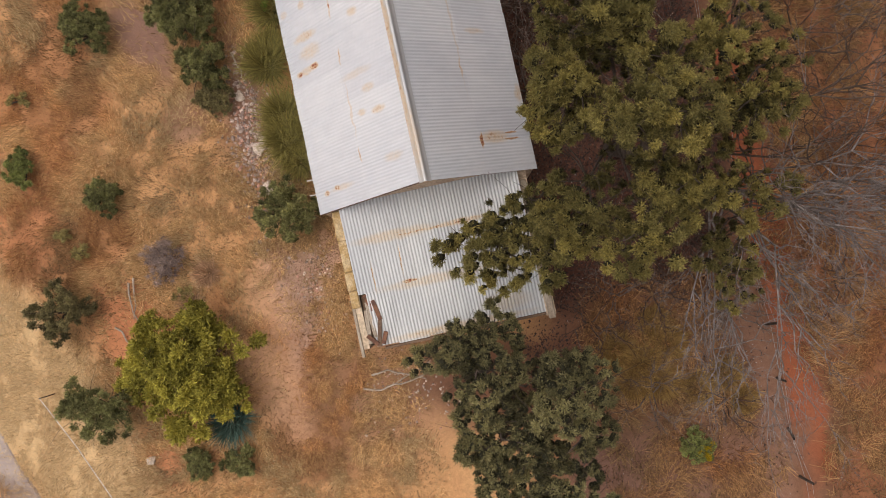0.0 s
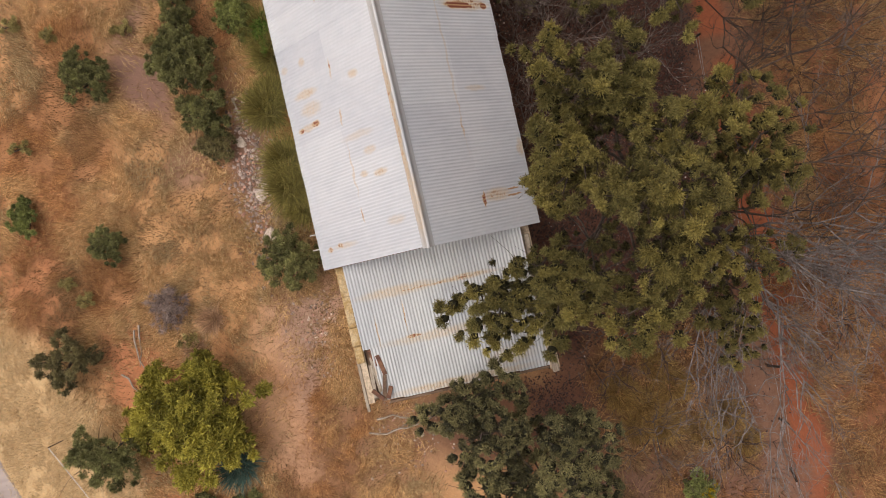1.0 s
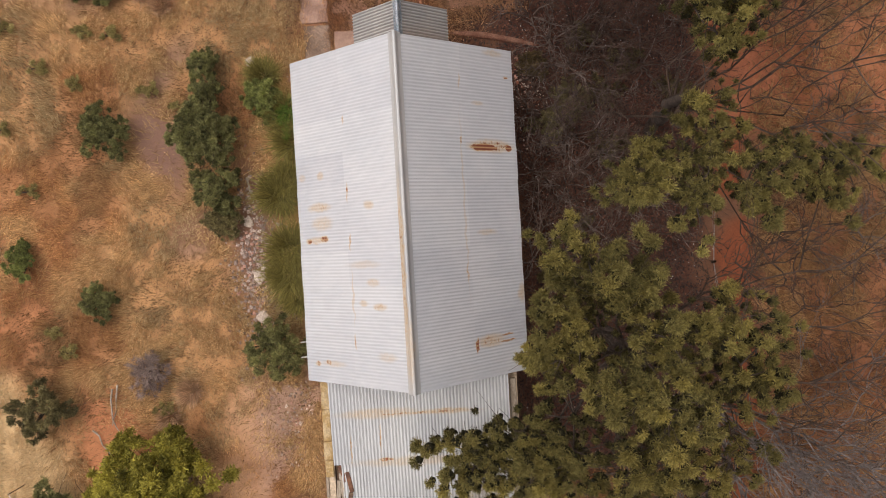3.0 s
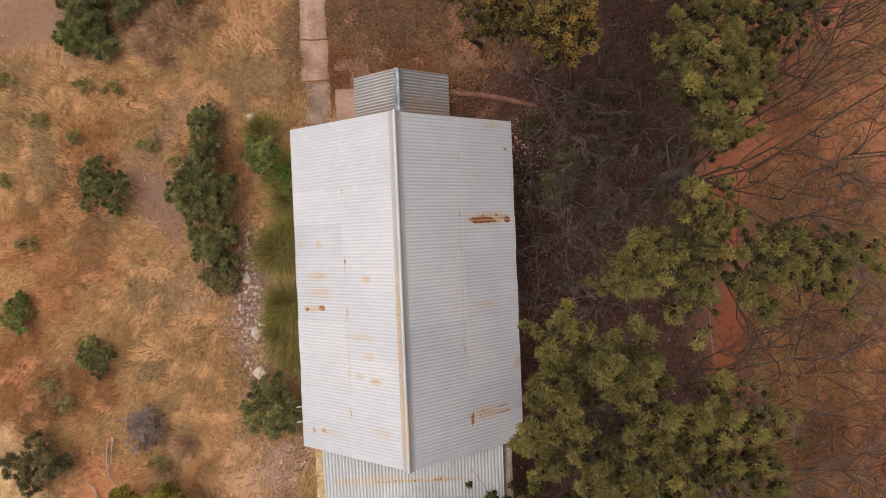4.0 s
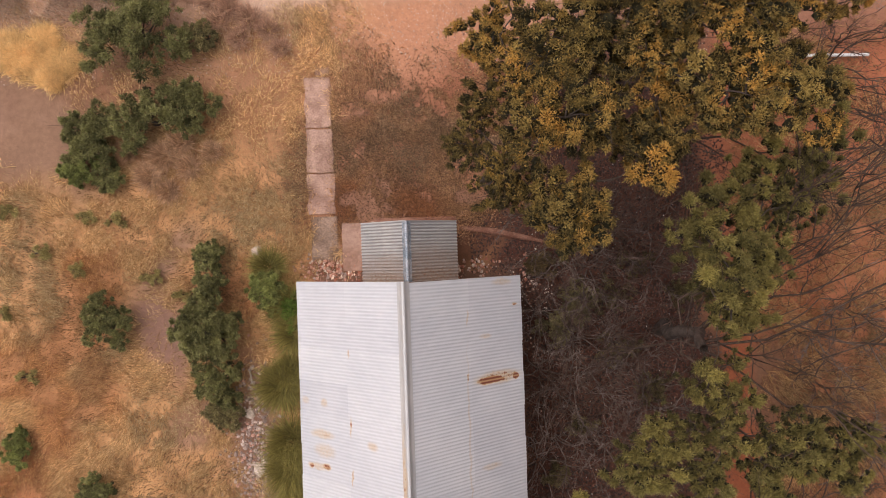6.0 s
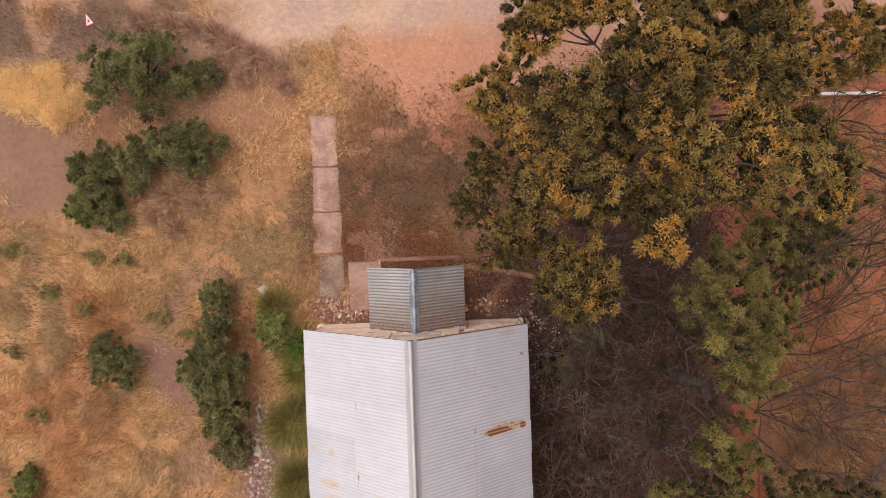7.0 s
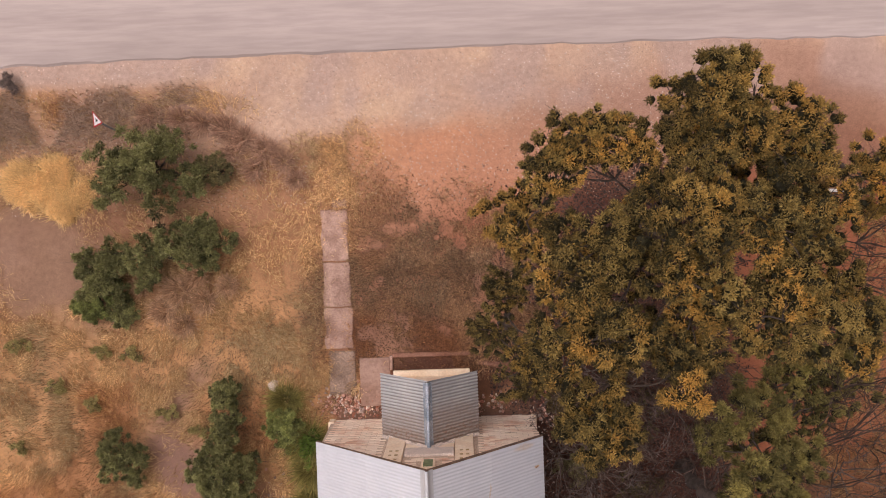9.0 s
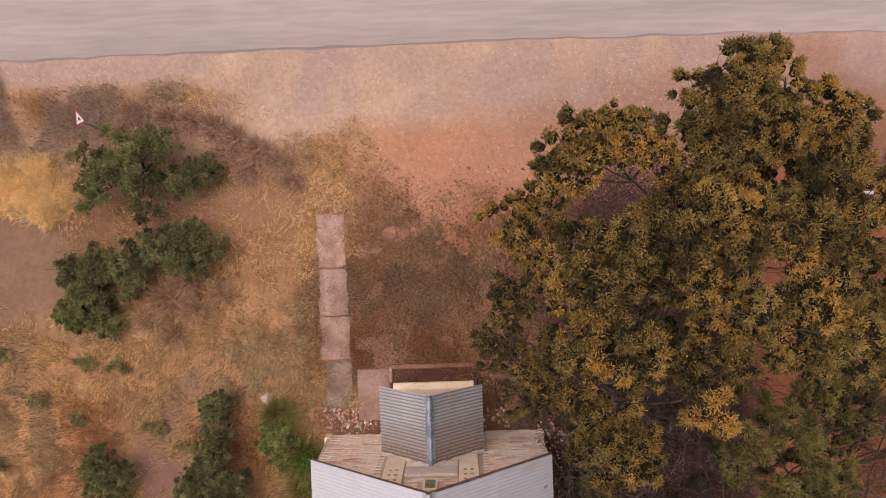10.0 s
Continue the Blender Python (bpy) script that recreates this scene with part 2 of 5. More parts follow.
def brick_material(name, per_island):
    n = Nodes(name)
    r = n.geo.outputs["Random Per Island"] if per_island else n.random()
    c = n.mix(r, (0.60, 0.32, 0.215), (0.98, 0.76, 0.58))
    c = n.mix(n.ramp(n.noise(1.3, 3), 0.36, 0.58), c, (0.90, 0.74, 0.60))
    g = n.noise(40, 4)
    c = n.mix(0.6, c, n.mix(g, (0.7, 0.7, 0.7), (1.3, 1.3, 1.3)), "MULTIPLY")
    return n.done(c, 0.93, 0.0, g, 0.004)


M_brick, M_brick_joined = brick_material("brick", False), brick_material("brick_field", True)

W_RUST = [(-2.36, -4.03, .11, .09, .85), (-1.97, -4.0, .13, .10, 1.0), (-2.15, -4.02, .32, .12, .5), (-1.97, -2.55, .12, .13, .45), (-2.48, -2.56, .12, .12, .35),
          (-2.05, -3.27, .4, .14, .55), (-2.0, -3.64, .36, .22, .42), (-.8, -3.32, .16, .13, .5), (-.8, -5.0, .2, .12, .4), (-1.05, -5.45, .14, .1, .5), (-.66, -5.52, .2, .11, .55),
          (-1.0, -4.6, .5, .12, .25), (-2.32, -6.87, .1, .08, .8), (-2.02, -6.83, .11, .09, .8), (-1.9, -6.85, .42, .1, .35), (-.55, -6.6, .3, .14, .3), (-1.3, -3.0, .035, .30, .55),
          (-1.3, -5.3, .03, .8, .4), (-1.31, -6.3, .03, .22, .75), (-1.3, -2.95, .03, .1, 1), (-1.29, -4.1, .03, .25, .8), (-1.31, -1.4, .03, .12, .6)]
E_RUST = [(1.78, -2.13, .42, .12, 1.9), (2.36, -2.13, .12, .11, 1.8), (1.95, -2.1, .68, .2, .7), (1.38, -6.55, .04, .22, 1.5), (1.7, -6.5, .45, .2, .6), (2.1, -6.42, .2, .03, 1.25), (2.1, -6.56, .24, .03, 1.2),
          (2.4, -.5, .09, .05, .8), (1.7, -1.15, .2, .07, .35), (1.76, -4.05, .3, .1, .35), (2.52, -5.5, .14, .3, .5), (2.1, 0.03, .3, .1, .4), (1.27, -3.4, .03, 2.6, .3), (1.3, -.7, .03, .22, .5), (1.27, -2.0, .03, .14, .8), (1.27, -4.9, .03, .3, .6)]
L_RUST = [(-1.0, -8.13, 1.3, .17, .45), (.6, -8.15, .9, .10, .6), (.0, -8.16, 1.8, .045, .7), (-.2, -9.32, 1.9, .16, .4), (-.9, -9.25, .24, .06, .9), (.0, -10.52, 2.2, .14, .55), (-2.05, -9.9, .14, .6, .8), (1.2, -10.2, .8, .3, .3), (-1.7, -9.0, .02, .5, .8), (-1.0, -8.75, .02, .5, .8)]
P_RUST = [(-.5, .3, 1.3, .6, .30), (.6, .4, 1.4, .7, .34), (.6, .15, 1.2, .45, .5), (-.6, .1, 1.2, .35, .5)]
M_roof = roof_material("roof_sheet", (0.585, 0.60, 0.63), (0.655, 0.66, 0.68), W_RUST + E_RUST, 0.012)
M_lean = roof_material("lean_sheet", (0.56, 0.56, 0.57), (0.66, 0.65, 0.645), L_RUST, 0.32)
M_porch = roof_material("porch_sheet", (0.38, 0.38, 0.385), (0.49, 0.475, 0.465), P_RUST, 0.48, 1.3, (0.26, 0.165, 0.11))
M_cap = roof_material("ridge_flashing", (0.44, 0.445, 0.455), (0.55, 0.535, 0.515), [(-.1, -4.8, .09, 2.6, .6), (-.05, -6.4, .16, 1.0, .4)])
M_capblue = plain("blue_grey_flashing", (0.22, 0.27, 0.32), (0.42, 0.45, 0.50), 5, 0.6, 0.002, metal=0.3)

# ---------- ground ----------
def spread(lo, hi, d, far):
    core = np.arange(lo, hi + d / 2, d)
    out = d * np.cumsum(1.45 ** np.arange(1, 60))
    out = out[out < far]
    return np.concatenate([lo - out[::-1], core, hi + out])


def blob(x, y, cx, cy, rx, ry, soft=0.5, turn=0.0):
    c, s = math.cos(radians(turn)), math.sin(radians(turn))
    u, v = ((x - cx) * c + (y - cy) * s) / rx, ((y - cy) * c - (x - cx) * s) / ry
    return 1 - step(np.sqrt(u * u + v * v), 1 - soft, 1 + soft)


def soil(x, y):
    """Soil colour, and how much straw, brown stalks, short turf and leaf litter grow or lie there."""
    wx = x + (fbm(x, y, 2.6, 11) - .5) * 2.2
    wy = y + (fbm(x, y, 2.6, 21) - .5) * 2.2
    c = np.zeros(x.shape + (3,))
    c[:] = (0.40, 0.245, 0.12)

    def lay(mask, colour):
        c[:] = c * (1 - mask[..., None]) + np.array(colour) * mask[..., None]

    patch = step(fbm(x, y, 3.2, 31), .42, .66)
    lay(patch * .8, (0.42, 0.27, 0.135))
    lay(blob(wx, wy, -9.2, -8.6, 3.2, 4.2, .7) * .55, (0.47, 0.315, 0.155))
    lay(step(fbm(x, y, 2.2, 41), .58, .74) * .6, (0.29, 0.14, 0.065))
    lay(blob(wx, wy, -10.9, -5.2, 1.4, 2.0) * .6, (0.42, 0.2, 0.10))
    lay(blob(wx, wy, -8.6, -9.4, 1.3, 1.6) * .8, (0.35, 0.15, 0.075))
    lay(blob(wx, wy, -8.8, -12.4, 1.8, .8) * .8, (0.36, 0.16, 0.08))
    lay(blob(wx, wy, -4.5, -10.4, .9, 2.4, .5, -18) * .8, (0.40, 0.27, 0.175))
    lay(blob(wx, wy, -2.4, -12.2, 2.6, 1.5, .7) * .75, (0.235, 0.15, 0.10))
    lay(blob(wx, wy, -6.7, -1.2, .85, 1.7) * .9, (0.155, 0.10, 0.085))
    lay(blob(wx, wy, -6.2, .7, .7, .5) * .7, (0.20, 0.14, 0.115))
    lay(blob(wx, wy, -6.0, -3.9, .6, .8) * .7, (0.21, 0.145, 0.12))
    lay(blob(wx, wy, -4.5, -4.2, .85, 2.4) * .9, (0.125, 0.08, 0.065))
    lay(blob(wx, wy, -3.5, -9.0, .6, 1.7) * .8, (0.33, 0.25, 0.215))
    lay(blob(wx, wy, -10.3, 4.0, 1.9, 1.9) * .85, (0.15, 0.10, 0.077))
    lay(blob(wx, wy, -10.3, 4.0, 1.9, 1.9) * step(fbm(x, y, .9, 261), .5, .7) * .6, (0.215, 0.145, 0.108))
    lay(blob(wx, wy, -7.2, 5.6, 2.6, .8) * .8, (0.19, 0.105, 0.07))
    lay(blob(wx, wy, -7.0, 3.6, 1.6, 1.0) * .6, (0.23, 0.125, 0.075))
    lay(blob(wx, wy, -7.6, 7.7, 4.4, 1.4, .6) * .9, (0.27, 0.185, 0.14))
    lay(blob(wx, wy, -4.2, 6.2, 1.3, 1.2, .7) * .7, (0.24, 0.15, 0.10))
    # turf in front, red forecourt and dust towards the road
    turf = blob(wx, wy, .2, 3.4, 2.9, 2.4, .35)
    lay(turf * .9, (0.27, 0.145, 0.095))
    lay(turf * step(fbm(x, y, 1.1, 171), .5, .66) * .5, (0.17, 0.115, 0.09))
    lay(blob(wx, wy, 2.0, 6.2, 4.6, 1.9, .8) * .95, (0.36, 0.198, 0.13))
    lay(blob(wx, wy, 3.4, 5.0, 2.6, .9, .7) * .8, (0.30, 0.115, 0.065))
    lay(blob(wx, wy, -3.7, 5.0, 1.4, 1.9, .7) * .7, (0.27, 0.155, 0.09))
    dust = step(wy * .6 + y * .4 - .10 * np.clip(x, -3, 3), 7.0, 8.0) * step(x, -6.5, -4.0)
    lay(np.maximum(dust, step(y, 8.7, 9.2)) * .9, (0.39, 0.31, 0.25))
    verge = np.maximum(dust, step(y, 8.7, 9.2))
    lay(verge * step(fbm(x * .45, y, 1.3, 231), .46, .68) * .7, (0.44, 0.345, 0.25))
    lay(verge * step(fbm(x, y * .5, 2.0, 241), .52, .7) * .6, (0.325, 0.265, 0.235))
    lay(blob(wx, wy, 8.0, 7.9, 6.5, 1.5, .5) * .85, (0.275, 0.17, 0.128))
    lay(blob(wx, wy, -1.5, 9.0, 3.4, .5) * .45, (0.33, 0.26, 0.225))
    lay(verge * step(fbm(x, y * .35, 1.2, 251), .46, .62) * step(y, 7.6, 8.4) * .7, (0.32, 0.262, 0.24))
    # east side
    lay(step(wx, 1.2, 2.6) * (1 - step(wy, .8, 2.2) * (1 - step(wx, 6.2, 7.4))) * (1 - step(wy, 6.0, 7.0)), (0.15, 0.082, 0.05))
    lay(step(wx, 8.8, 9.9) * (1 - step(wy, 6.6, 7.6)), (0.21, 0.10, 0.052))
    lay(step(wx, 9.6, 10.6) * (1 - step(wy, 6.6, 7.6)) * step(fbm(x, y, 1.6, 61), .5, .65) * .8, (0.26, 0.13, 0.065))
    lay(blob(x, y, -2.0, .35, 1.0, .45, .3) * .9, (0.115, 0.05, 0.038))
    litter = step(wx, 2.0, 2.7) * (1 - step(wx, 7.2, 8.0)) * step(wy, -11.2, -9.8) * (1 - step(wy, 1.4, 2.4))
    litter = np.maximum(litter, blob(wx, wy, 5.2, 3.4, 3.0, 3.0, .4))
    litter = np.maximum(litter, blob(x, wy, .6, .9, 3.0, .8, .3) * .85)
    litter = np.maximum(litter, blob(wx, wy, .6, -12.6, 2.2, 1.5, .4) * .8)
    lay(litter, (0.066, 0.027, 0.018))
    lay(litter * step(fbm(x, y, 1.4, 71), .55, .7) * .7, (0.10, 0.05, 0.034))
    lay(step(wx, 3.0, 3.8) * (1 - step(wx, 7.0, 7.6)) * (1 - step(wy, -11.2, -9.8)), (0.175, 0.10, 0.052))
    lay(blob(wx, wy, 4.8, -15.6, 2.6, 1.2) * .8, (0.17, 0.105, 0.085))
    edge = x + (fbm(x, y, 1.3, 81) - .5) * .5
    track = step(edge, 8.0, 8.15) * (1 - step(edge, 8.75, 9.15))
    lay(step(edge, 7.1, 7.35) * (1 - step(edge, 7.75, 7.95)) * (1 - step(wy, -11.5, -10.5)) * .55, (0.19, 0.12, 0.088))
    lay(track * (1 - step(wy, 6.2, 7.2)) * step(fbm(x, y, 2.0, 91), .22, .42), (0.22, 0.075, 0.034))
    lay(step(wy, -2.6, -1.0) * step(wx, 7.6, 8.8) * (1 - step(wy, 6.6, 7.6)), (0.31, 0.125, 0.068))
    lay(step(wy, -2.6, 0) * step(wx, 9.8, 11.0) * (1 - step(wy, 2.6, 4.0)) * .55, (0.30, 0.15, 0.075))
    lay(blob(wx, wy, 10.6, 6.8, 2.8, 1.0, .6) * .85, (0.2, 0.115, 0.08))
    # pale grass along the south-west road
    pale = blob(x + (wx - x) * .3, y + (wy - y) * .3, -11.7, -10.2, 1.7, 4.8, .3, 27)
    lay(pale * .95, (0.47, 0.375, 0.215))
    house = step(-np.maximum(np.abs(x) - 2.7, np.abs(y + 5.2) - 5.6), -.1, .3)
    lay(house, (0.12, 0.075, 0.055))
    c *= np.array((1.33, 1.17, 1.08))
    slab = step(-np.maximum(np.abs(x + 2.43) - .36, np.abs(y - 3.0) - 2.5), -.04, .2)
    slab = np.maximum(slab, step(-np.maximum(np.abs(x + 1.52) - .4, np.abs(y - .95) - .65), -.06, .1))
    straw = np.clip(step(-x, .9, 2.4) * (1 - house) * (1 - slab * .96), 0, 1)
    turf = turf * (1 - slab)
    for p in (pale, blob(wx, wy, -7.2, 5.7, 2.2, .7) * .7, blob(wx, wy, -4.6, -3.9, .8, 2.2), blob(wx, wy, -10.3, 4.0, 1.7, 1.7), blob(wx, wy, -4.5, -10.4, .8, 2.0, .5, -18) * .85, dust, step(y, 8.3, 8.9), blob(wx, wy, -7.4, 7.6, 3.8, 1.1) * .85, blob(wx, wy, -3.9, 5.4, 1.3, 1.9, .6) * .62, blob(wx, wy, -8.6, -9.4, 1.0, 1.2) * .8, turf, blob(wx, wy, -6.7, -1.2, .75, 1.5) * .93, blob(wx, wy, -6.2, .7, .6, .45) * .6, blob(wx, wy, -6.0, -3.9, .5, .7) * .6):
        straw = straw * (1 - p)
    stalks = np.maximum(step(wx, 8.6, 9.4) * (1 - step(wy, -2.2, -.6) * .45) * (1 - step(y, 6.0, 6.8)), step(wx, 2.8, 3.6) * (1 - step(wx, 7.0, 7.6)) * (1 - step(wy, -11.2, -9.8)) * .7)
    return c, straw, stalks, turf, litter


def ground_height(x, y):
    near = np.exp(-(np.hypot(x, y + 2) / 40) ** 2)
    return ((fbm(x, y, 3.4, 101) - .5) * .10 + (fbm(x, y, .8, 111) - .5) * .035) * near - .012


gx, gy = spread(-15, 14, .11, 2500), spread(-20, 13, .11, 2500)
X, Y = np.meshgrid(gx, gy, indexing="ij")
nx, ny = X.shape
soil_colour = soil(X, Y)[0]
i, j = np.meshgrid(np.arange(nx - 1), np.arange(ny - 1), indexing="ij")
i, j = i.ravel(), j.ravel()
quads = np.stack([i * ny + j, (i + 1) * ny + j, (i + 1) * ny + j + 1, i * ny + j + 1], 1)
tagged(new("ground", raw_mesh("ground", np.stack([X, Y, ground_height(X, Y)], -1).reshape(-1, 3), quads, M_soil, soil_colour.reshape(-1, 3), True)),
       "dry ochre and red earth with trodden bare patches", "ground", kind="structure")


def road_strip(name, edge_points, far_side, label):
    """A worn road slab whose near edge is ragged; far_side moves the far edge."""
    bm = bmesh.new()
    rows = []
    for k, (x, y) in enumerate(edge_points):
        w = (float(fbm(np.array(x * 1.0), np.array(y * 1.0), .7, 131)) - .5) * .16
        dx, dy = far_side
        l = math.hypot(dx, dy)
        x0, y0 = x + dx / l * w, y + dy / l * w
        rows.append([bm.verts.new(p) for p in ((x0, y0, -.06), (x0 + dx / l * .10, y0 + dy / l * .10, .03), (x0 + dx * .5, y0 + dy * .5, .06), (x0 + dx, y0 + dy, .045), (x0 + dx, y0 + dy, -.06))])
    for a, b in zip(rows, rows[1:]):
        for k in range(4):
            bm.faces.new((a[k], a[k + 1], b[k + 1], b[k]))
    return tagged(new(name, bm_mesh(name, bm, M_asphalt)), label, "road", kind="structure")


def north_edge(x):
    u = max(-16, min(16, x)) - 1.5
    return 9.53 - (.0007 if u < 0 else .0013) * u * u


road_strip("road", [(x, north_edge(x)) for x in np.concatenate([[-400, -60], np.arange(-20, 20, .2), [60, 400]])], (0, 7.5), "pale dusty grey worn asphalt road with tyre streaks")
road_strip("road_west", [(-13.1 + .33 * (-y - 9.6) + (.10 * (y + 9.6) if y > -9.6 else 0), y) for y in np.concatenate([[-200, -40], np.arange(-22, -2, .2), [7]])], (-6, -1.5), "pale grey worn asphalt side road")

# ---------- the house ----------
def sheet_mesh(name, width, length, material, pitch=.075, amp=.0105, thick=.0015, per=6):
    """A corrugated sheet: ribs run along y, from y = 0 down to y = length."""
    n = int(round(width / pitch * per)) + 1
    x = np.linspace(0, width, n)
    z = amp * np.cos(x / pitch * 2 * np.pi)
    ys = [0.0, length]
    top = np.array([(a, b, c) for b in ys for a, c in zip(x, z)])
    low = top - (0, 0, thick)
    v = np.concatenate([top, low])
    v = np.concatenate([v, v])  # the edges have points of their own, so that they stay crisp
    k, e = np.arange(n - 1), 4 * n
    f = [np.stack([k, k + 1, n + k + 1, n + k], 1), np.stack([2 * n + k + 1, 2 * n + k, 3 * n + k, 3 * n + k + 1], 1),
         e + np.stack([k + 1, k, 2 * n + k, 2 * n + k + 1], 1), e + np.stack([n + k, n + k + 1, 3 * n + k + 1, 3 * n + k], 1)]
    f.append(e + np.array([[0, n, 3 * n, 2 * n], [2 * n - 1, n - 1, 3 * n - 1, 4 * n - 1]]))
    return raw_mesh(name, v, np.concatenate(f), material, None, True)


def on_slope(origin, along, down):
    """A frame with x along the eaves and y down the slope."""
    a, d = Vector(along).normalized(), Vector(down).normalized()
    m = Matrix((a, d, a.cross(d))).transposed().to_4x4()
    m.translation = origin
    return m


RIDGE, EAVE, WEST, EAST, NORTH, SOUTH = 5.57, 3.03, -2.63, 2.57, 0.15, -7.30
house = thing("house", "small gabled brick house with a weathered white corrugated iron roof", "house")
FACE = -.05  # the gable's front
GABLE = [(-2.7, -.05), (2.6, -.05), (2.55, 3.0), (0, RIDGE - .06), (-2.6, 3.0)]
gable = part("gable_wall", prism("gable_wall", GABLE, FACE - .25, FACE - .015, M_mortar), house, "pale pinkish brick gable wall")
part("gable_wall", prism("gable_wall_back", GABLE, -7.22, -7.0, M_wall), house)
part("side_wall", block("side_wall", -2.6, -2.36, -7.0, FACE - .25, -.05, 2.98, M_wall, 0), house)
part("side_wall", block("side_wall", 2.31, 2.55, -7.0, FACE - .25, -.05, 2.98, M_wall, 0), house)
for x0, x1 in ((-2.76, -2.60), (2.53, 2.66)):
    part("plinth", block("plinth", x0, x1, FACE - .24, FACE + .02, -.05, .34, M_plaster, .02), house, "cream plastered plinth corner")

slope_w, slope_e = math.hypot(WEST, RIDGE - EAVE), math.hypot(EAST, RIDGE - EAVE)
count = 10
cover = (NORTH - SOUTH) / count
up_mesh = sheet_mesh("upper_sheet", cover + .02, 1.86, M_roof, .075, .0048)
low_w = sheet_mesh("lower_sheet_west", cover + .02, slope_w - 1.74, M_roof, .075, .0048)
low_e = sheet_mesh("lower_sheet_east", cover + .02, slope_e - 1.74, M_roof, .075, .0048)
for k in range(count):
    jog = .012 * math.sin(k * 2.7)
    lift = .004 * (k % 2)
    for side, low, run in ((-1, low_w, WEST), (1, low_e, EAST)):
        down = Vector((run, 0, EAVE - RIDGE)).normalized()
        along = Vector((0, -side, 0))
        normal = along.cross(down)
        y = (SOUTH + k * cover) if side < 0 else (NORTH - k * cover)
        top = Vector((0, y, RIDGE))
        part("roof_sheet", up_mesh, house, m=on_slope(top + down * .02 + normal * (.012 + lift), along, down))
        part("roof_sheet", low, house, m=on_slope(top + down * (1.74 + jog * .6) + normal * lift, along, down))


def ridge_cap(y0, y1, z, flange, drop, material, name="ridge_cap"):
    prof = [(-flange, -drop * flange)]
    prof += [(-.06, -drop * .06)]
    prof += [(.042 * math.cos(a), .012 + .042 * math.sin(a)) for a in np.linspace(math.pi, 0, 9)]
    prof += [(.06, -drop * .06), (flange, -drop * flange)]
    n = len(prof)
    v = [(x, y, z + h) for y in (y0, y1) for x, h in prof] + [(x, y, z + h - .006) for y in (y0, y1) for x, h in prof]
    v = v + v
    k, e = np.arange(n - 1), 4 * n
    f = np.concatenate([np.stack([k, k + 1, n + k + 1, n + k], 1), np.stack([2 * n + k + 1, 2 * n + k, 3 * n + k, 3 * n + k + 1], 1), e + np.stack([k + 1, k, 2 * n + k, 2 * n + k + 1], 1), e + np.stack([n + k, n + k + 1, 3 * n + k + 1, 3 * n + k], 1)])
    return raw_mesh(name, v, f, material, None, True)


part("ridge_cap", ridge_cap(-2.2, NORTH + .03, RIDGE + .045, .13, .97, M_cap), house, "pale grey rolled ridge cap")
part("ridge_cap", ridge_cap(SOUTH - .03, -2.17, RIDGE + .038, .13, .97, M_cap), house, "rust-stained rolled ridge cap")
for y in np.arange(NORTH - .1, SOUTH, -1.8):
    part("purlin_end", block("purlin_end", WEST + .06, WEST + .16, y - .05, y + .05, EAVE - .14, EAVE - .03, M_darktimber, .006), house)
# eave brackets and a pipe stub on the west side
for y in (-6.42, -6.78):
    v, f = tube([(-2.52, y, 2.75), (-2.75, y, 2.78), (-2.80, y, 2.84)], [.018, .016, .016], 6)
    part("bracket", raw_mesh("bracket", v, f, M_white, None, True), house, "white insulator bracket under the eaves")

# dark strips under the sheet ends, added in place of the verge's shade
for y0, y1 in ((.105, .158), (SOUTH - .008, SOUTH + .04)):
    for run in (WEST, EAST):
        d = .13
        part("barge_board", prism("barge_board", [(0, RIDGE - .018), (run, EAVE - .018), (run, EAVE - .018 - d), (0, RIDGE - .018 - d)], y0, y1, M_darktimber), house, "dark brown strip standing in for shade under the roof edge")
# gable trim
for x0, x1 in ((-1.02, -.60), (.56, .98)):
    top = RIDGE - .08 - .985 * max(abs(x0), abs(x1))
    pil = part("pilaster", block("pilaster", x0, x1, FACE - .015, FACE + .06, 1.85, top, M_plaster, .008), house, "cream plastered pilaster with small vent holes")
    for r in range(3):
        for c in (0, 1):
            xc, zc = (x0 + x1) / 2 + (c - .5) * .14, top - .35 - r * .34
            part("vent_hole", block("vent_hole", xc - .035, xc + .035, FACE + .04, FACE + .066, zc - .05, zc + .05, M_ochre, 0), pil)
part("lintel", block("lintel", -.58, .54, FACE - .015, FACE + .05, 3.15, 3.72, M_band, .01), house, "grey rendered lintel band")
part("gable_panel", block("gable_panel", -.58, .54, FACE - .015, FACE + .025, 2.75, 3.145, M_plaster, .004), house, "cream plaster panel")
vent = part("gable_vent", block("gable_vent", -.16, .14, FACE - .015, FACE + .04, 4.12, 4.72, M_plaster, .006), house, "small green louvred gable vent")
for k in range(6):
    part("louvre", block("louvre", -.11, .09, FACE + .038, FACE + .065, 4.19 + k * .08, 4.245 + k * .08, M_vent, .004), vent)

# entrance porch
porch = thing("entrance_porch", "small cream-walled entrance porch with a rusty corrugated gable roof", "porch")
PR, PE, PW = 3.13, 1.92, 1.17
part("front_wall", prism("porch_front", [(-1.0, -.05), (.97, -.05), (.97, 2.03), (0, 3.0), (-1.0, 2.03)], 1.02, 1.13, M_plaster), porch, "cream plastered porch front")
# added ledge: brightens the front from above, placed to fit the camera's view
part("ledge", block("porch_ledge", -1.0, .97, 1.13, 1.29, .38, .5, M_plaster, .012), porch, "cream plastered ledge added to catch light along the porch front")
part("plinth", block("porch_plinth", -1.0, .97, 1.13, 1.22, -.05, .38, M_mortar, 0), porch)
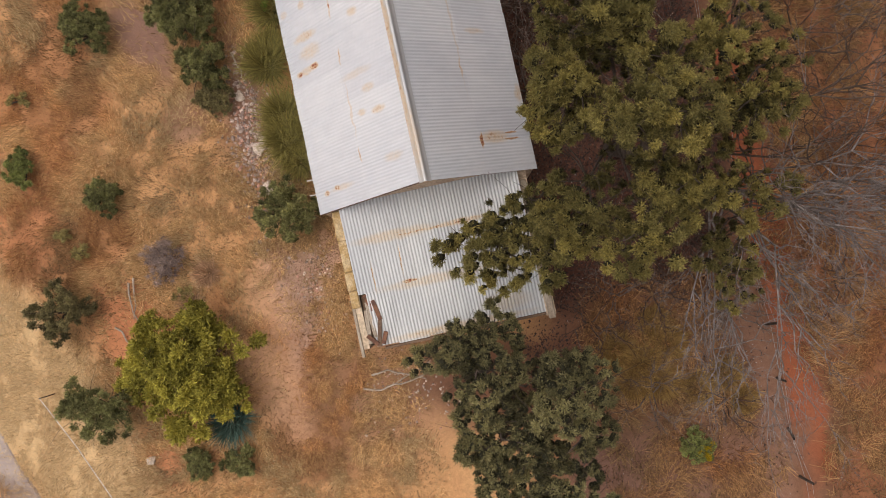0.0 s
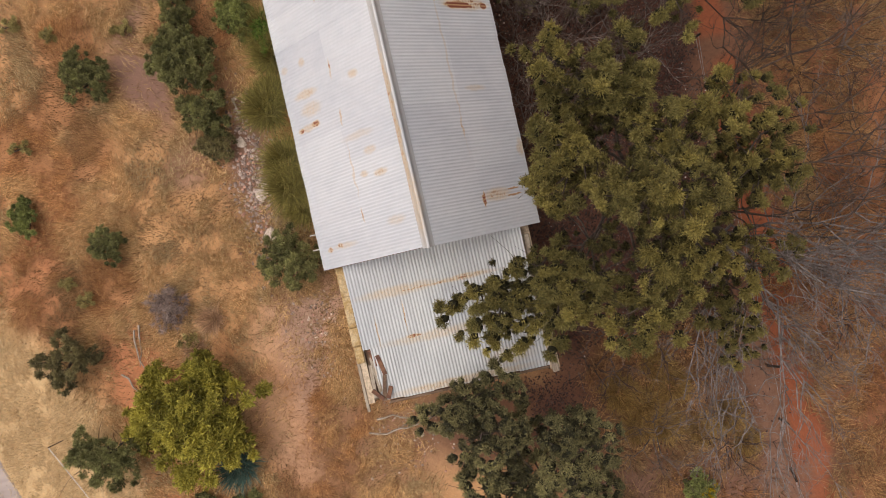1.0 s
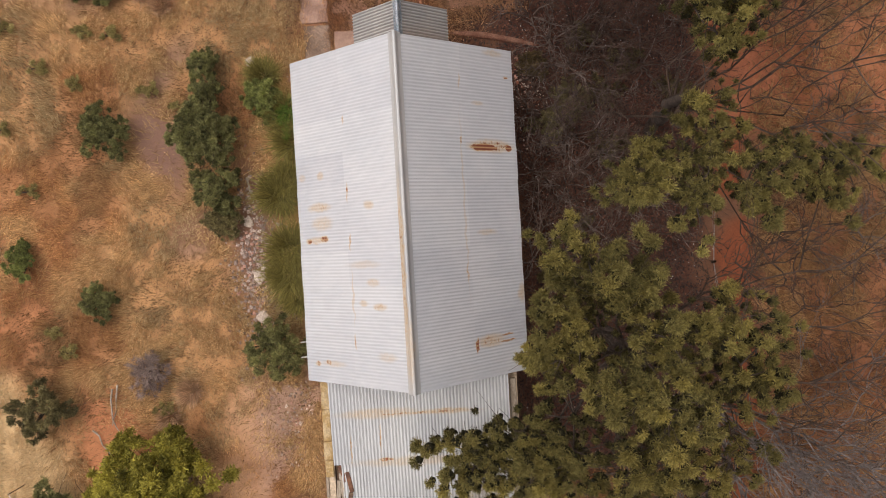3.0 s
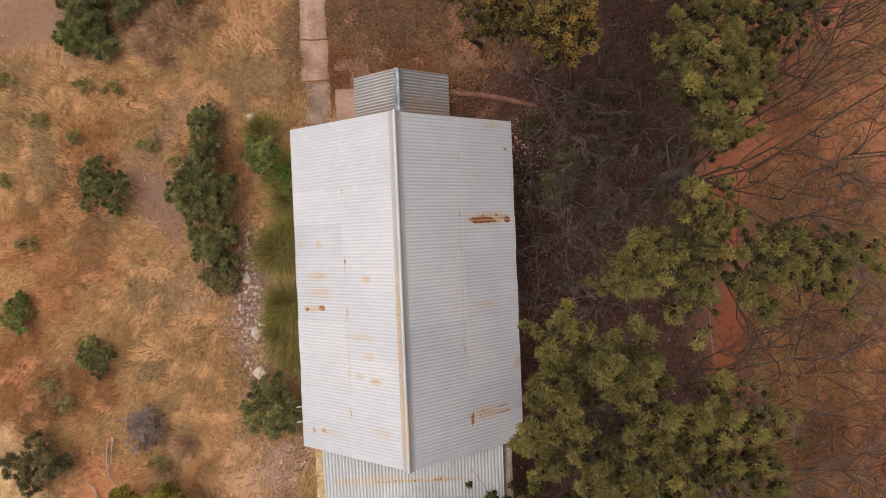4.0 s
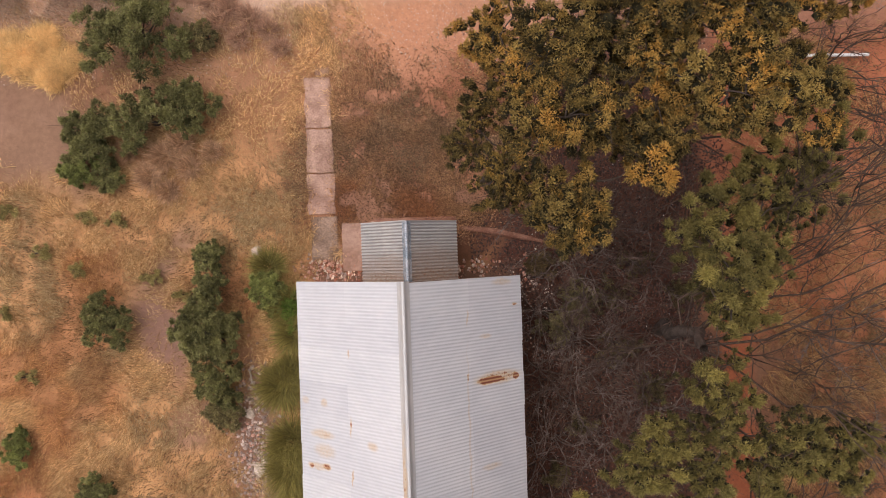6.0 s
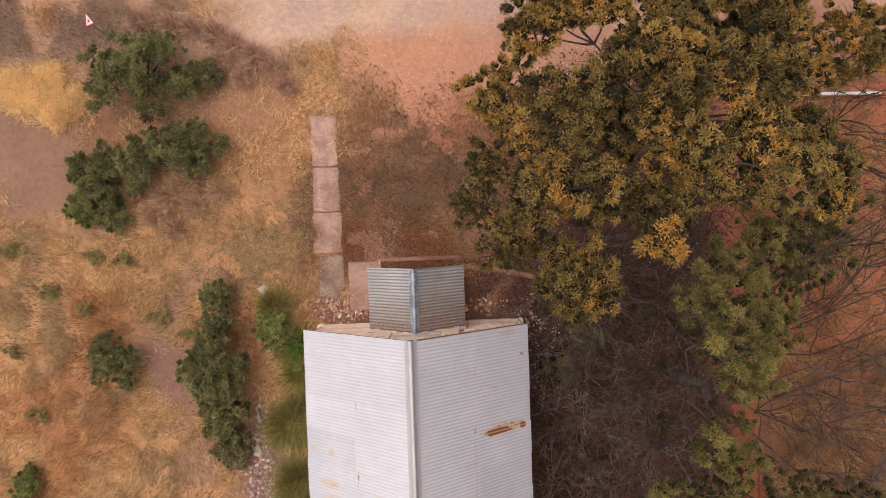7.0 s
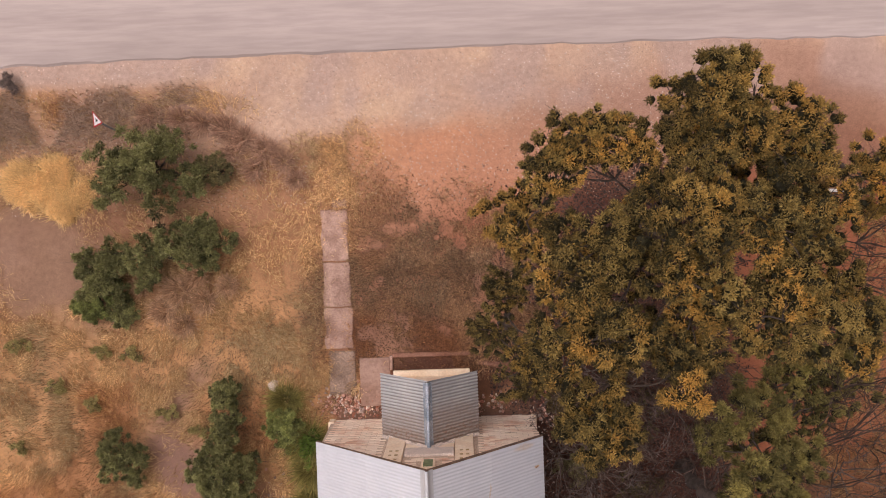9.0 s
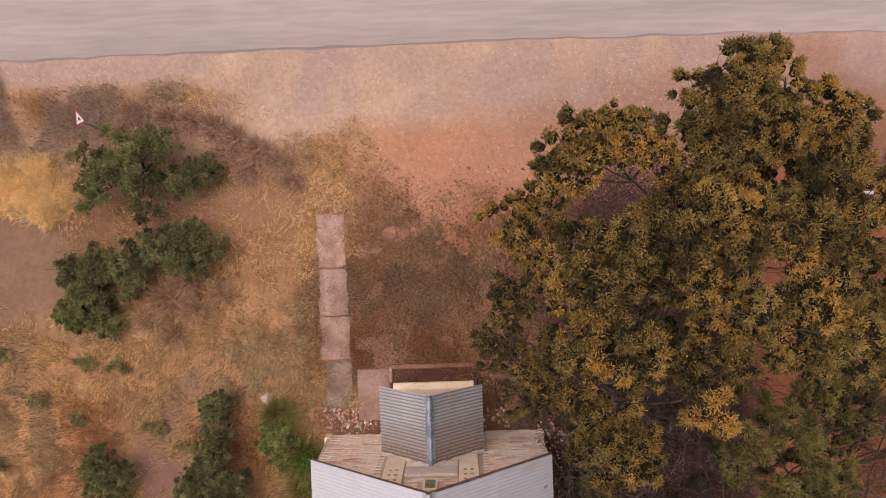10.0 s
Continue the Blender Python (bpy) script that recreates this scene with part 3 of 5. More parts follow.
part("side_wall", block("porch_side", -1.0, -.8, FACE, 1.02, -.05, 2.02, M_plaster, 0), porch)
part("side_wall", block("porch_side", .77, .97, FACE, 1.02, -.05, 2.02, M_plaster, 0), porch)
part("door", block("porch_door", .962, .985, .1, .85, 0.02, 1.86, M_darktimber, .004), porch, "brown timber side door")
plen = math.hypot(PW, PR - PE)
pm = sheet_mesh("porch_sheet", .77, plen, M_porch, .075, .014)
for k in range(2):
    for side in (-1, 1):
        down = Vector((side * PW, 0, PE - PR)).normalized()
        along = Vector((0, -side, 0))
        y = (-.01 + k * .75) if side < 0 else (1.5 - k * .75)
        part("roof_sheet", pm, porch, m=on_slope(Vector((-.03, y, PR)) + along.cross(down) * (.004 * k), along, down))
cap = part("ridge_cap", ridge_cap(-.01, 1.48, PR + .035, .10, 1.03, M_capblue), porch, "blue-grey rolled ridge cap")
cap.location.x = -.03
fl = bmesh.new()
for side in (-1, 1):
    a = [(-.03, PR + .05), (side * PW - .03, PE + .05)]
    n = 9
    for q in range(n - 1):
        p0 = [a[0][h] + (a[1][h] - a[0][h]) * q / (n - 1) for h in (0, 1)]
        p1 = [a[0][h] + (a[1][h] - a[0][h]) * (q + 1) / (n - 1) for h in (0, 1)]
        w = .035 + .02 * math.sin(q * 2.3)
        vs = [fl.verts.new(c) for c in ((p0[0], FACE + .006, p0[1] + .08), (p1[0], FACE + .006, p1[1] + .08), (p1[0], FACE + .04 + w, p1[1]), (p0[0], FACE + .04 + w, p0[1]))]
        fl.faces.new(vs)
part("flashing", bm_mesh("flashing", fl, M_band), porch, "crumpled lead flashing against the gable")

# rear lean-to
lean = thing("lean_to", "flat-roofed brick lean-to with a rust-lapped corrugated roof and a collapsed corner", "shed")
LN, LS, LX0, LX1 = 3.36, 2.98, -2.12, 2.06
for n_, x0, x1, y0, y1 in (("side_wall", -2.34, -2.14, -10.60, -7.26), ("side_wall", 2.06, 2.28, -10.72, -7.26), ("back_wall", -2.14, 2.06, -10.55, -10.35)):
    part(n_, block("lean_" + n_, x0, x1, y0, y1, -.05, 2.9 if n_ == "back_wall" else 3.02, M_wall, 0), lean, "ochre plastered brick wall")
for y0, y1, w, h in ((-7.3, -8.0, .21, .09), (-8.0, -8.75, .20, .11), (-8.76, -9.2, .22, .10), (-9.21, -9.62, .2, .07)):
    part("coping", block("coping", -2.25 - w / 2, -2.25 + w / 2, y1, y0, 3.02, 3.02 + h, M_ochre, .02), lean, "lichen-yellow weathered wall coping")
part("barge_board", block("barge_board", -2.36, -2.29, -10.78, -9.55, 2.96, 3.06, M_timber, .008), lean, "bleached timber barge board")
part("coping", block("coping_east", 2.09, 2.25, -10.80, -8.9, 3.02, 3.12, M_timber, .02), lean, "brown weathered timber coping")
part("coping", block("coping_east", 2.09, 2.25, -8.88, -7.5, 3.02, 3.10, M_timber, .02), lean)
part("fascia", block("lean_fascia", -1.8, 2.1, -10.70, -10.64, 2.80, 2.95, M_darktimber, .008), lean, "dark brown timber fascia")
ld = Vector((0, -1, (LS - LN) / 3.4)).normalized()
la = Vector((-1, 0, 0))
lw = (LX1 - LX0) / 6
rows = ((0, .98), (.93, 1.20), (2.06, 1.36))
lmesh = [sheet_mesh("lean_sheet", lw + .02, l, M_lean, lw / 9, .011) for _, l in rows]
for r, (s, l) in enumerate(rows):
    for k in range(6):
        if r == 2 and k == 5:
            continue
        o = Vector((LX1 - k * lw, -7.22, LN)) + ld * (s + .012 * math.sin(k * 3.1 + r)) + la.cross(ld) * (.010 * (2 - r) + .004 * (k % 2))
        part("roof_sheet", lmesh[r], lean, m=on_slope(o, la, ld))
# torn corner: ragged sheet, fallen boards, rust flakes
torn = sheet_mesh("torn_sheet", lw * .8, 1.34, M_lean, lw / 9, .011)
part("torn_sheet", torn, lean, "torn rusty roof sheet", on_slope(Vector((LX0 + lw * 1.02, -7.22, LN)) + ld * 2.06, la, ld))
part("roof_boarding", block("roof_boarding", LX0, LX0 + lw * .5, -10.55, -9.35, 2.86, 2.90, M_darktimber, 0), lean, "dark exposed boards in the hole")
for k, (x, y, l, a, m) in enumerate(((-1.98, -9.95, .85, 4, M_timber), (-2.08, -10.1, .8, -3, M_timber), (-1.84, -10.3, .62, -12, M_darktimber), (-1.95, -9.55, .42, 18, M_rust), (-1.80, -9.75, .5, 10, M_rust), (-2.02, -10.42, .34, 40, M_rust), (-1.74, -10.42, .3, -25, M_rust))):
    w = .045 if m is not M_rust else .05
    part("fallen_board", block("fallen_board", -w, w, -l / 2, l / 2, 0, .035, m, .006), lean, m=pose(x, y, 3.02 + .012 * k, 4, 6 - k * 3, a))

# paving by the entrance
for x0, x1, y0, y1, z, lab in ((-2.79, -2.07, 1.84, 2.92, .05, 0), (-2.80, -2.06, 2.95, 4.12, .055, 1), (-2.80, -2.09, 4.15, 5.50, .045, 2)):
    bm = bmesh.new()
    cuboid(bm, x0, x1, y0, y1, -.08, z, .015)
    bmesh.ops.subdivide_edges(bm, edges=[e for e in bm.edges if e.calc_length() > .4], cuts=7, use_grid_fill=True)
    for v in bm.verts:
        if v.co.z > 0:
            v.co.z += (noise.noise(v.co * 2.2) * .012)
        v.co.x += noise.noise(v.co * 3.1 + Vector((9, lab, 0))) * .06
        v.co.y += noise.noise(v.co * 3.1 + Vector((3, lab, 5))) * .03
    tagged(new("path_slab", bm_mesh("path_slab", bm, M_concrete)), "worn pinkish concrete garden path slab with ragged edges", "paving", "garden path slabs")
tagged(new("path_slab", block("path_slab_end", -2.5, -2.12, 5.55, 5.76, -.05, .04, M_concrete, .03)), "broken stub of concrete at the path's end", "paving", "garden path slabs")
tagged(new("path_slab", block("path_slab_old", -2.74, -2.02, .62, 1.78, -.06, .03, M_dirty_slab, .03)), "dirty brown crumbled concrete slab", "paving", "garden path slabs")
tagged(new("landing_slab", block("landing_slab", -1.92, -1.12, .30, 1.58, -.06, .05, M_landing, .015)), "smooth pinkish concrete landing slab beside the porch", "paving")
tagged(new("kerb", block("kerb_front", -1.05, 1.15, 1.56, 1.68, -.05, .07, M_kerb, .02)), "low dark red brick kerb before the porch", "kerb", kind="structure")
tagged(new("kerb", block("kerb_side", -1.12, -1.04, 1.25, 1.62, -.05, .12, M_concrete, .015)), "short concrete kerb upstand", "kerb", kind="structure")


v, f = tube([(1.2, 1.36, -.02), (2.0, 1.26, .02), (2.8, 1.08, .01), (3.5, .9, -.03)], [.07, .09, .085, .05], 7)
tagged(new("edging", raw_mesh("edging", v, f, M_kerb, None, True)), "low reddish earth and brick edging beside the porch", "edging", kind="structure")


# stones
def pebble(seed, size, squash=.7):
    r = np.random.default_rng(seed)
    bm = bmesh.new()
    bmesh.ops.create_icosphere(bm, subdivisions=1, radius=size)
    for v in bm.verts:
        v.co = Vector((v.co.x * (1 + r.uniform(-.3, .4)), v.co.y * (1 + r.uniform(-.3, .3)), v.co.z * squash * (1 + r.uniform(-.3, .2))))
    vs = np.array([v.co[:] for v in bm.verts])
    fs = np.array([[v.index for v in f.verts] for f in bm.faces])
    bm.free()
    return vs, fs


PEBBLES = [pebble(k, 1.0) for k in range(8)]


def scatter_stones(name, spots, sizes, colours, label, category):
    vs, fs, cs, o = [], [], [], 0
    r = np.random.default_rng(len(spots))
    for (x, y), s in zip(spots, sizes):
        v, f = PEBBLES[r.integers(8)]
        a = r.uniform(0, 6.28)
        q = np.stack([v[:, 0] * math.cos(a) - v[:, 1] * math.sin(a), v[:, 0] * math.sin(a) + v[:, 1] * math.cos(a), v[:, 2]], 1) * s
        q += (x, y, float(ground_height(np.array(x), np.array(y))) + s * .3)
        vs.append(q)
        fs.append(f + o)
        o += len(v)
        cs.append(np.repeat([np.array(colours[r.integers(len(colours))]) * r.uniform(.75, 1.2)], len(v), 0))
    return tagged(new(name, raw_mesh(name, np.concatenate(vs), np.concatenate(fs), M_stone, np.concatenate(cs))), label, category, kind="stuff")


def cloud(r, cx, cy, sx, sy, n):
    return np.stack([r.normal(cx, sx, n), r.normal(cy, sy, n)], 1)


r = np.random.default_rng(3)
PINK, WHITE, GREY, BRICKRED = (.46, .25, .185), (.66, .53, .43), (.34, .25, .21), (.34, .13, .08)
sp = np.concatenate([cloud(r, -2.3, .4, .42, .22, 480), cloud(r, -1.6, .35, .25, .2, 200), cloud(r, 1.6, .3, .4, .15, 130), cloud(r, 2.9, .1, .15, .3, 60)])
sp = sp[~((sp[:, 1] < -.1) & (np.abs(sp[:, 0]) < 2.6)) & ~((np.abs(sp[:, 0]) < 1.05) & (sp[:, 1] < 1.25))]
scatter_stones("brick_rubble", sp, .010 + .042 * r.random(len(sp)) ** 2.2, [PINK, WHITE, BRICKRED, PINK, GREY], "broken pink and white brick rubble against the gable", "rubble")
sp = np.concatenate([cloud(r, -4.35, -4.6, .36, 1.25, 1500), cloud(r, -4.2, -6.1, .35, .45, 120)])
sq = np.concatenate([cloud(r, 3.1, -.35, .25, .4, 70), cloud(r, 3.4, -1.5, .3, 1.0, 60)])
scatter_stones("white_chips", sq, r.uniform(.008, .028, len(sq)), [WHITE, WHITE, PINK], "small white plaster chips in dark litter", "rubble")
scatter_stones("stone_rubble", sp, .012 + .05 * r.random(len(sp)) ** 2.4, [GREY, (.30, .22, .185), PINK, (.50, .39, .33), (.42, .31, .26), (.24, .17, .145)], "grey and pale stone rubble strip in the grass", "rubble")
sp = np.concatenate([cloud(r, -3.5, -9.0, .3, .9, 300), cloud(r, -1.9, -12.1, .6, .5, 260)])
scatter_stones("gravel_patch", sp, r.uniform(.01, .04, len(sp)), [PINK, WHITE, GREY], "pale pinkish gravel and plaster crumbs", "gravel")
for x, y, s in ((-4.2, .9, .17), (-4.35, -4.9, .2), (-4.15, -4.7, .14), (-4.3, -6.0, .18), (-8.9, -12.5, .14), (-4.55, -3.4, .15)):
    v, f = pebble(int(abs(x * 100)), s, .55)
    ob = tagged(new("boulder", raw_mesh("boulder", v, f, M_stone, np.array(WHITE) * .8)), "pale rough stone lying in the dry grass", "stone", "loose pale stones")
    ob.location = (x, y, s * .25)
for k in range(9):
    s = .07 + .07 * r.random()
    v, f = pebble(200 + k, s, .7)
    ob = tagged(new("rock", raw_mesh("rock", v, f, M_stone, np.array((.36, .215, .16)))), "brown weathered rock on the bank", "rock", "rocks on the bank")
    ob.location = (-6.75 + .1 * k + .2 * r.random(), 8.25 - .03 * k + .2 * r.random(), s * .3)

# warning sign, leaning; its plate is tilted and narrowed to fit the camera's view
sign = thing("road_sign", "leaning red and white triangular warning road sign on a steel post", "sign")
c = Vector((-7.94, 7.86, 1.55))
tri = [c + Vector(p) for p in ((-.12, .27, .0), (-.06, -.23, .08), (.14, -.08, -.08))]
nrm = (tri[1] - tri[0]).cross(tri[2] - tri[0]).normalized()
nrm = nrm if nrm.z > 0 else -nrm
cen = (tri[0] + tri[1] + tri[2]) / 3


def plate(name, scale, off, thick, material):
    bm = bmesh.new()
    a = [bm.verts.new(cen + (p - cen) * scale + nrm * off) for p in tri]
    b = [bm.verts.new(cen + (p - cen) * scale + nrm * (off - thick)) for p in tri]
    bm.faces.new(a)
    bm.faces.new(b)
    for q in range(3):
        bm.faces.new((a[q], a[(q + 1) % 3], b[(q + 1) % 3], b[q]))
    return bm_mesh(name, bm, material)


part("border", plate("border", .84, 0, .02, M_red), sign, "red border plate")
part("face", plate("face", .64, .005, .004, M_white), sign, "white sign face")
part("symbol", plate("symbol", .2, .009, .003, M_dark), sign, "dark symbol bar")
v, f = tube([(-8.02, 7.72, -.05), tuple(cen - nrm * .03)], [.03, .03], 8)
part("post", raw_mesh("post", v, f, M_metal, None, True), sign, "grey steel post")

# pipe rail, fence and cable
rail = thing("pipe_rail", "long white pipe rail on low blocks beside the red yard", "rail")
v, f = tube([(8.5, 5.6, .2), (10.2, 5.57, .2), (12.1, 5.53, .2)], [.045] * 3, 8)
part("pipe", raw_mesh("pipe", v, f, M_white, None, True), rail)
for x in (8.7, 10.3, 11.8):
    part("block", block("rail_block", x - .06, x + .06, 5.5, 5.64, -.05, .18, M_concrete, .01), rail)
fence = thing("wire_fence", "old wire fence with leaning timber posts along the red track", "fence")
posts = [(7.92, y) for y in (-17.8, -16.5, -15.2, -13.85, -12.4, -10.6, -8.8, -7.0, -5.2, -3.4)]
for k, (x, y) in enumerate(posts):
    lean_x, lean_y = .22 * math.sin(k * 2.1) - .12, .16 * math.cos(k * 1.7)
    v, f = tube([(x, y, -.1), (x + lean_x * .3, y + lean_y * .3, .4), (x + lean_x * .6, y + lean_y * .6, .8)], [.04, .037, .033], 6)
    part("post", raw_mesh("fence_post", v, f, M_bark), fence)
for h in (.35, .72):
    v, f = tube([(x + (.22 * math.sin(k * 2.1) - .12) * h / 1.15, y, h) for k, (x, y) in enumerate(posts)], [.004] * len(posts), 4)
    part("wire", raw_mesh("fence_wire", v, f, M_metal), fence)
v, f = tube([(-11.1, -10.2, .9), (-10.45, -11.6, .82), (-9.9, -12.9, .8), (-8.6, -15.9, .95)], [.009] * 4, 5)
cable = thing("stay_cable", "thin pale stay cable between short stakes above the bush", "cable")
part("wire", raw_mesh("cable_wire", v, f, M_white), cable)
for x, y in ((-11.1, -10.2), (-8.6, -15.9)):
    v, f = tube([(x, y, -.1), (x, y, .92)], [.014, .013], 6)
    part("stake", raw_mesh("stake", v, f, M_bark), cable)

# ---------- plants ----------
def tufts(r, centres, axes, radii, per, length, width, tones, tip, tone_shift, spread=.9, warm=1.0, mates=1):
    """Brush-like heads of narrow leaves that stand out from each centre; pale ends and dark stalks put light and shade
    into the tint.
    """
    n = len(centres)
    idx = np.repeat(np.arange(n), (per * (radii / np.mean(radii)) ** 2).astype(int) + 8)
    k = len(idx)
    d = r.normal(size=(k, 3))
    d /= np.linalg.norm(d, axis=1)[:, None]
    d = axes[idx] * .62 + d * spread
    d /= np.linalg.norm(d, axis=1)[:, None]
    rad = radii[idx] * (1 + .22 * np.sin(d[:, 0] * 6 + idx * 1.7) * np.cos(d[:, 1] * 7 + idx))
    L = length * r.uniform(.55, 1.35, k)
    start = centres[idx] + d * (rad * r.uniform(.2, 1.0, k) ** .7)[:, None] - d * (L * .55)[:, None]
    a = d + r.normal(scale=.38, size=(k, 3))
    a /= np.linalg.norm(a, axis=1)[:, None]
    q = np.cross(a, r.normal(size=(k, 3)))
    q /= np.linalg.norm(q, axis=1)[:, None] + 1e-9
    q *= (width * r.uniform(.7, 1.3, k))[:, None]
    v = np.stack([start + q, start - q, start + a * L[:, None]], 1).reshape(-1, 3)
    # upward leaves take a paler tint, standing in for light from above
    t = np.clip(.45 + tone_shift[idx] + d[:, 2] * .22 + r.normal(scale=.13, size=k), 0, 1)[:, None]
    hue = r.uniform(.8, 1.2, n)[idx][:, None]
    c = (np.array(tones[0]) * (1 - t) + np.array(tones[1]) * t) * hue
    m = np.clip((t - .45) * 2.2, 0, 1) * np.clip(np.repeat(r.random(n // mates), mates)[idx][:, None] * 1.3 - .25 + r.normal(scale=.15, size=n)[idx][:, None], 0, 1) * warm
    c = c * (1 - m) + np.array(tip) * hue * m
    # stalk ends darkened in the tint, as shade inside the tuft
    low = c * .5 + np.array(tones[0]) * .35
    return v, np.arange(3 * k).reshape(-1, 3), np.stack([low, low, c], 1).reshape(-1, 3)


def curve_points(r, a, b, n=6, bend=.12):
    a, b = np.array(a, float), np.array(b, float)
    t = np.linspace(0, 1, n)[:, None]
    side = r.normal(size=3) * np.linalg.norm(b - a) * bend
    p = a + (b - a) * t + side * (t * (1 - t) * 4)
    p[:, 2] += np.linalg.norm(b - a) * .06 * np.sin(t[:, 0] * math.pi)
    p[1:-1] += r.normal(scale=np.linalg.norm(b - a) * .02, size=(n - 2, 3))
    return p


def lobes_to_clumps(r, lobes, size, gap=1.15):
    cs, rs = [], []
    for cx, cy, cz, rx, ry, rz, n in lobes:
        got = []
        tries = 0
        while len(got) < n and tries < 40 * n:
            tries += 1
            d = r.normal(size=3)
            d /= np.linalg.norm(d)
            q = np.array((cx, cy, cz)) + d * (rx, ry, rz) * (r.uniform(.55, 1.0) if got else .1)
            if all(np.linalg.norm((q - g) * (1, 1, .8)) > size * gap for g in got):
                got.append(q)
        cs += got
        rs += list(r.uniform(.7, 1.25, len(got)) * size)
    return np.array(cs), np.array(rs)


def build_tree(seed, label, base, fork, lobes, size, per, tones, tip, trunk_r=.16, leaf=(.16, .02), bare=(), squash=.75, gap=1.15, spray=False):
    """Trunk, a limb into each lobe, twigs to the clumps, bare limbs, and a crown of needle clumps."""
    r = np.random.default_rng(seed)
    tree = thing("tree", label, "tree", "trees beside the house")
    base, fork = np.array(base, float), np.array(fork, float)
    v, f = tube(curve_points(r, base - (0, 0, .15), fork, 8, .05), np.linspace(trunk_r * 1.25, trunk_r * .7, 8), 9)
    part("trunk", raw_mesh("trunk", v, f, M_bark, None, True), tree)
    cs, rs = lobes_to_clumps(r, lobes, size, gap)
    twigs = []
    starts = []
    for cx, cy, cz, rx, ry, rz, n in lobes:
        start = base + (fork - base) * r.uniform(.55, 1.0)
        chained = False
        if n <= 9 and starts:
            ends = np.array([q[-2] for q in starts])
            away = np.linalg.norm(ends - (cx, cy, cz), axis=1)
            if away.min() < np.linalg.norm(start - (cx, cy, cz)):
                start, chained = ends[away.argmin()], True
        pts = curve_points(r, start, (cx, cy, cz), 8, .10)
        thin = .35 if chained else .7
        v, f = tube(pts, np.linspace(trunk_r * .34 * thin, trunk_r * .09 * thin, 8), 6)
        part("limb", raw_mesh("limb", v, f, M_bark, None, True), tree)
        starts.append(pts)
    allp = np.concatenate([p[3:] for p in starts])
    for q in cs:
        near = allp[np.argmin(np.linalg.norm(allp - q, axis=1) + (allp[:, 2] > q[2]) * .6)]
        twigs.append(tube(curve_points(r, near, q, 4, .12), np.linspace(.022, .007, 4), 4))
        for _ in range(3):
            e = q + r.normal(scale=size * .75, size=3) * (1, 1, .6)
            twigs.append(tube(curve_points(r, near * .35 + q * .65, e, 3, .1), np.linspace(.009, .003, 3), 3))
    v, f = join(twigs)
    tagged(part("twig_work", raw_mesh("twig_work", v, f, M_bark, None, True), tree, "thin brown twigs"), kind="stuff")
    for tipx in bare:
        bits = bare_limb(r, base + (fork - base) * r.uniform(.45, .95), tipx, trunk_r * .22, 3)
        v, f = join(bits)
        part("bare_limb", raw_mesh("bare_limb", v, f, M_limb if seed in (11, 12, 13) else M_greylimb, None, True), tree, "leafless grey limb with fine twigs")
    # each clump is a head of smaller tufts
    k = 9 if spray else 15
    d = r.normal(size=(len(cs), k, 3))
    d[..., 2] = np.abs(d[..., 2]) * .9 - .2
    d /= np.linalg.norm(d, axis=2)[..., None]
    axes = d.reshape(-1, 3) + (0, 0, .35)
    heads = (cs[:, None] + d * (rs[:, None, None] * r.uniform(.45, 1.0, (len(cs), k, 1))) * (1, 1, squash)).reshape(-1, 3)
    head_r = np.repeat(rs, k) * r.uniform(.24, .40, len(cs) * k)
    # tufts on a clump's top are tinted paler, as if lit from above
    tone_shift = np.repeat(r.uniform(-.30, .24, len(cs)), k) + d[..., 2].ravel() * .34 - .08 + r.uniform(-.14, .14, len(cs) * k)
    if spray:
        out = cs - (base + (fork - base) * .8)
        out /= np.linalg.norm(out, axis=1)[:, None]
        run = np.linspace(-1.7, 1.25, k)[None, :, None] * rs[:, None, None]
        fan = r.normal(scale=.13, size=(len(cs), k, 3)) * (1, 1, .6)
        heads = (cs[:, None] + out[:, None] * run + fan).reshape(-1, 3)
        axes = np.repeat(out, k, 0) * 1.1 + r.normal(scale=.3, size=(len(cs) * k, 3)) + (0, 0, .25)
        head_r = np.repeat(rs, k) * np.tile(np.linspace(.26, .46, k), len(cs)) * r.uniform(.75, 1.2, len(cs) * k)
        tone_shift = np.tile(np.linspace(-.30, .28, k), len(cs)) + np.repeat(r.uniform(-.12, .16, len(cs)), k)
    axes /= np.linalg.norm(axes, axis=1)[:, None]
    v, f, c = tufts(r, heads, axes, head_r, per * .7, leaf[0], leaf[1] * 1.2, tones, tip, tone_shift, .75 if spray else .95, 1.0, k)
    # a small dark core inside each tuft; the crown's inner shade is its colour
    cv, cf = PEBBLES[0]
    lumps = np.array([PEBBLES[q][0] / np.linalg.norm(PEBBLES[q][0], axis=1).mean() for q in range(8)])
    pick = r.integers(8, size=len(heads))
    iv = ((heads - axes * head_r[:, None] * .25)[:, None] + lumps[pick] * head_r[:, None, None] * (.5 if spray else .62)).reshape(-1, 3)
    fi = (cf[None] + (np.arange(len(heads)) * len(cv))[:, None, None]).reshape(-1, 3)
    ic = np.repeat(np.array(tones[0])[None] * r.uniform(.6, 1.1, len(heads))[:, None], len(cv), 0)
    tagged(part("inner_foliage", raw_mesh("inner_foliage", iv, fi, M_leaf, ic, True), tree, "dark inner cores standing in for shade within the crown"), kind="stuff")
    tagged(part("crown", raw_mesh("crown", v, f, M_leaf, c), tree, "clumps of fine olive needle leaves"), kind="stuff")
    return tree


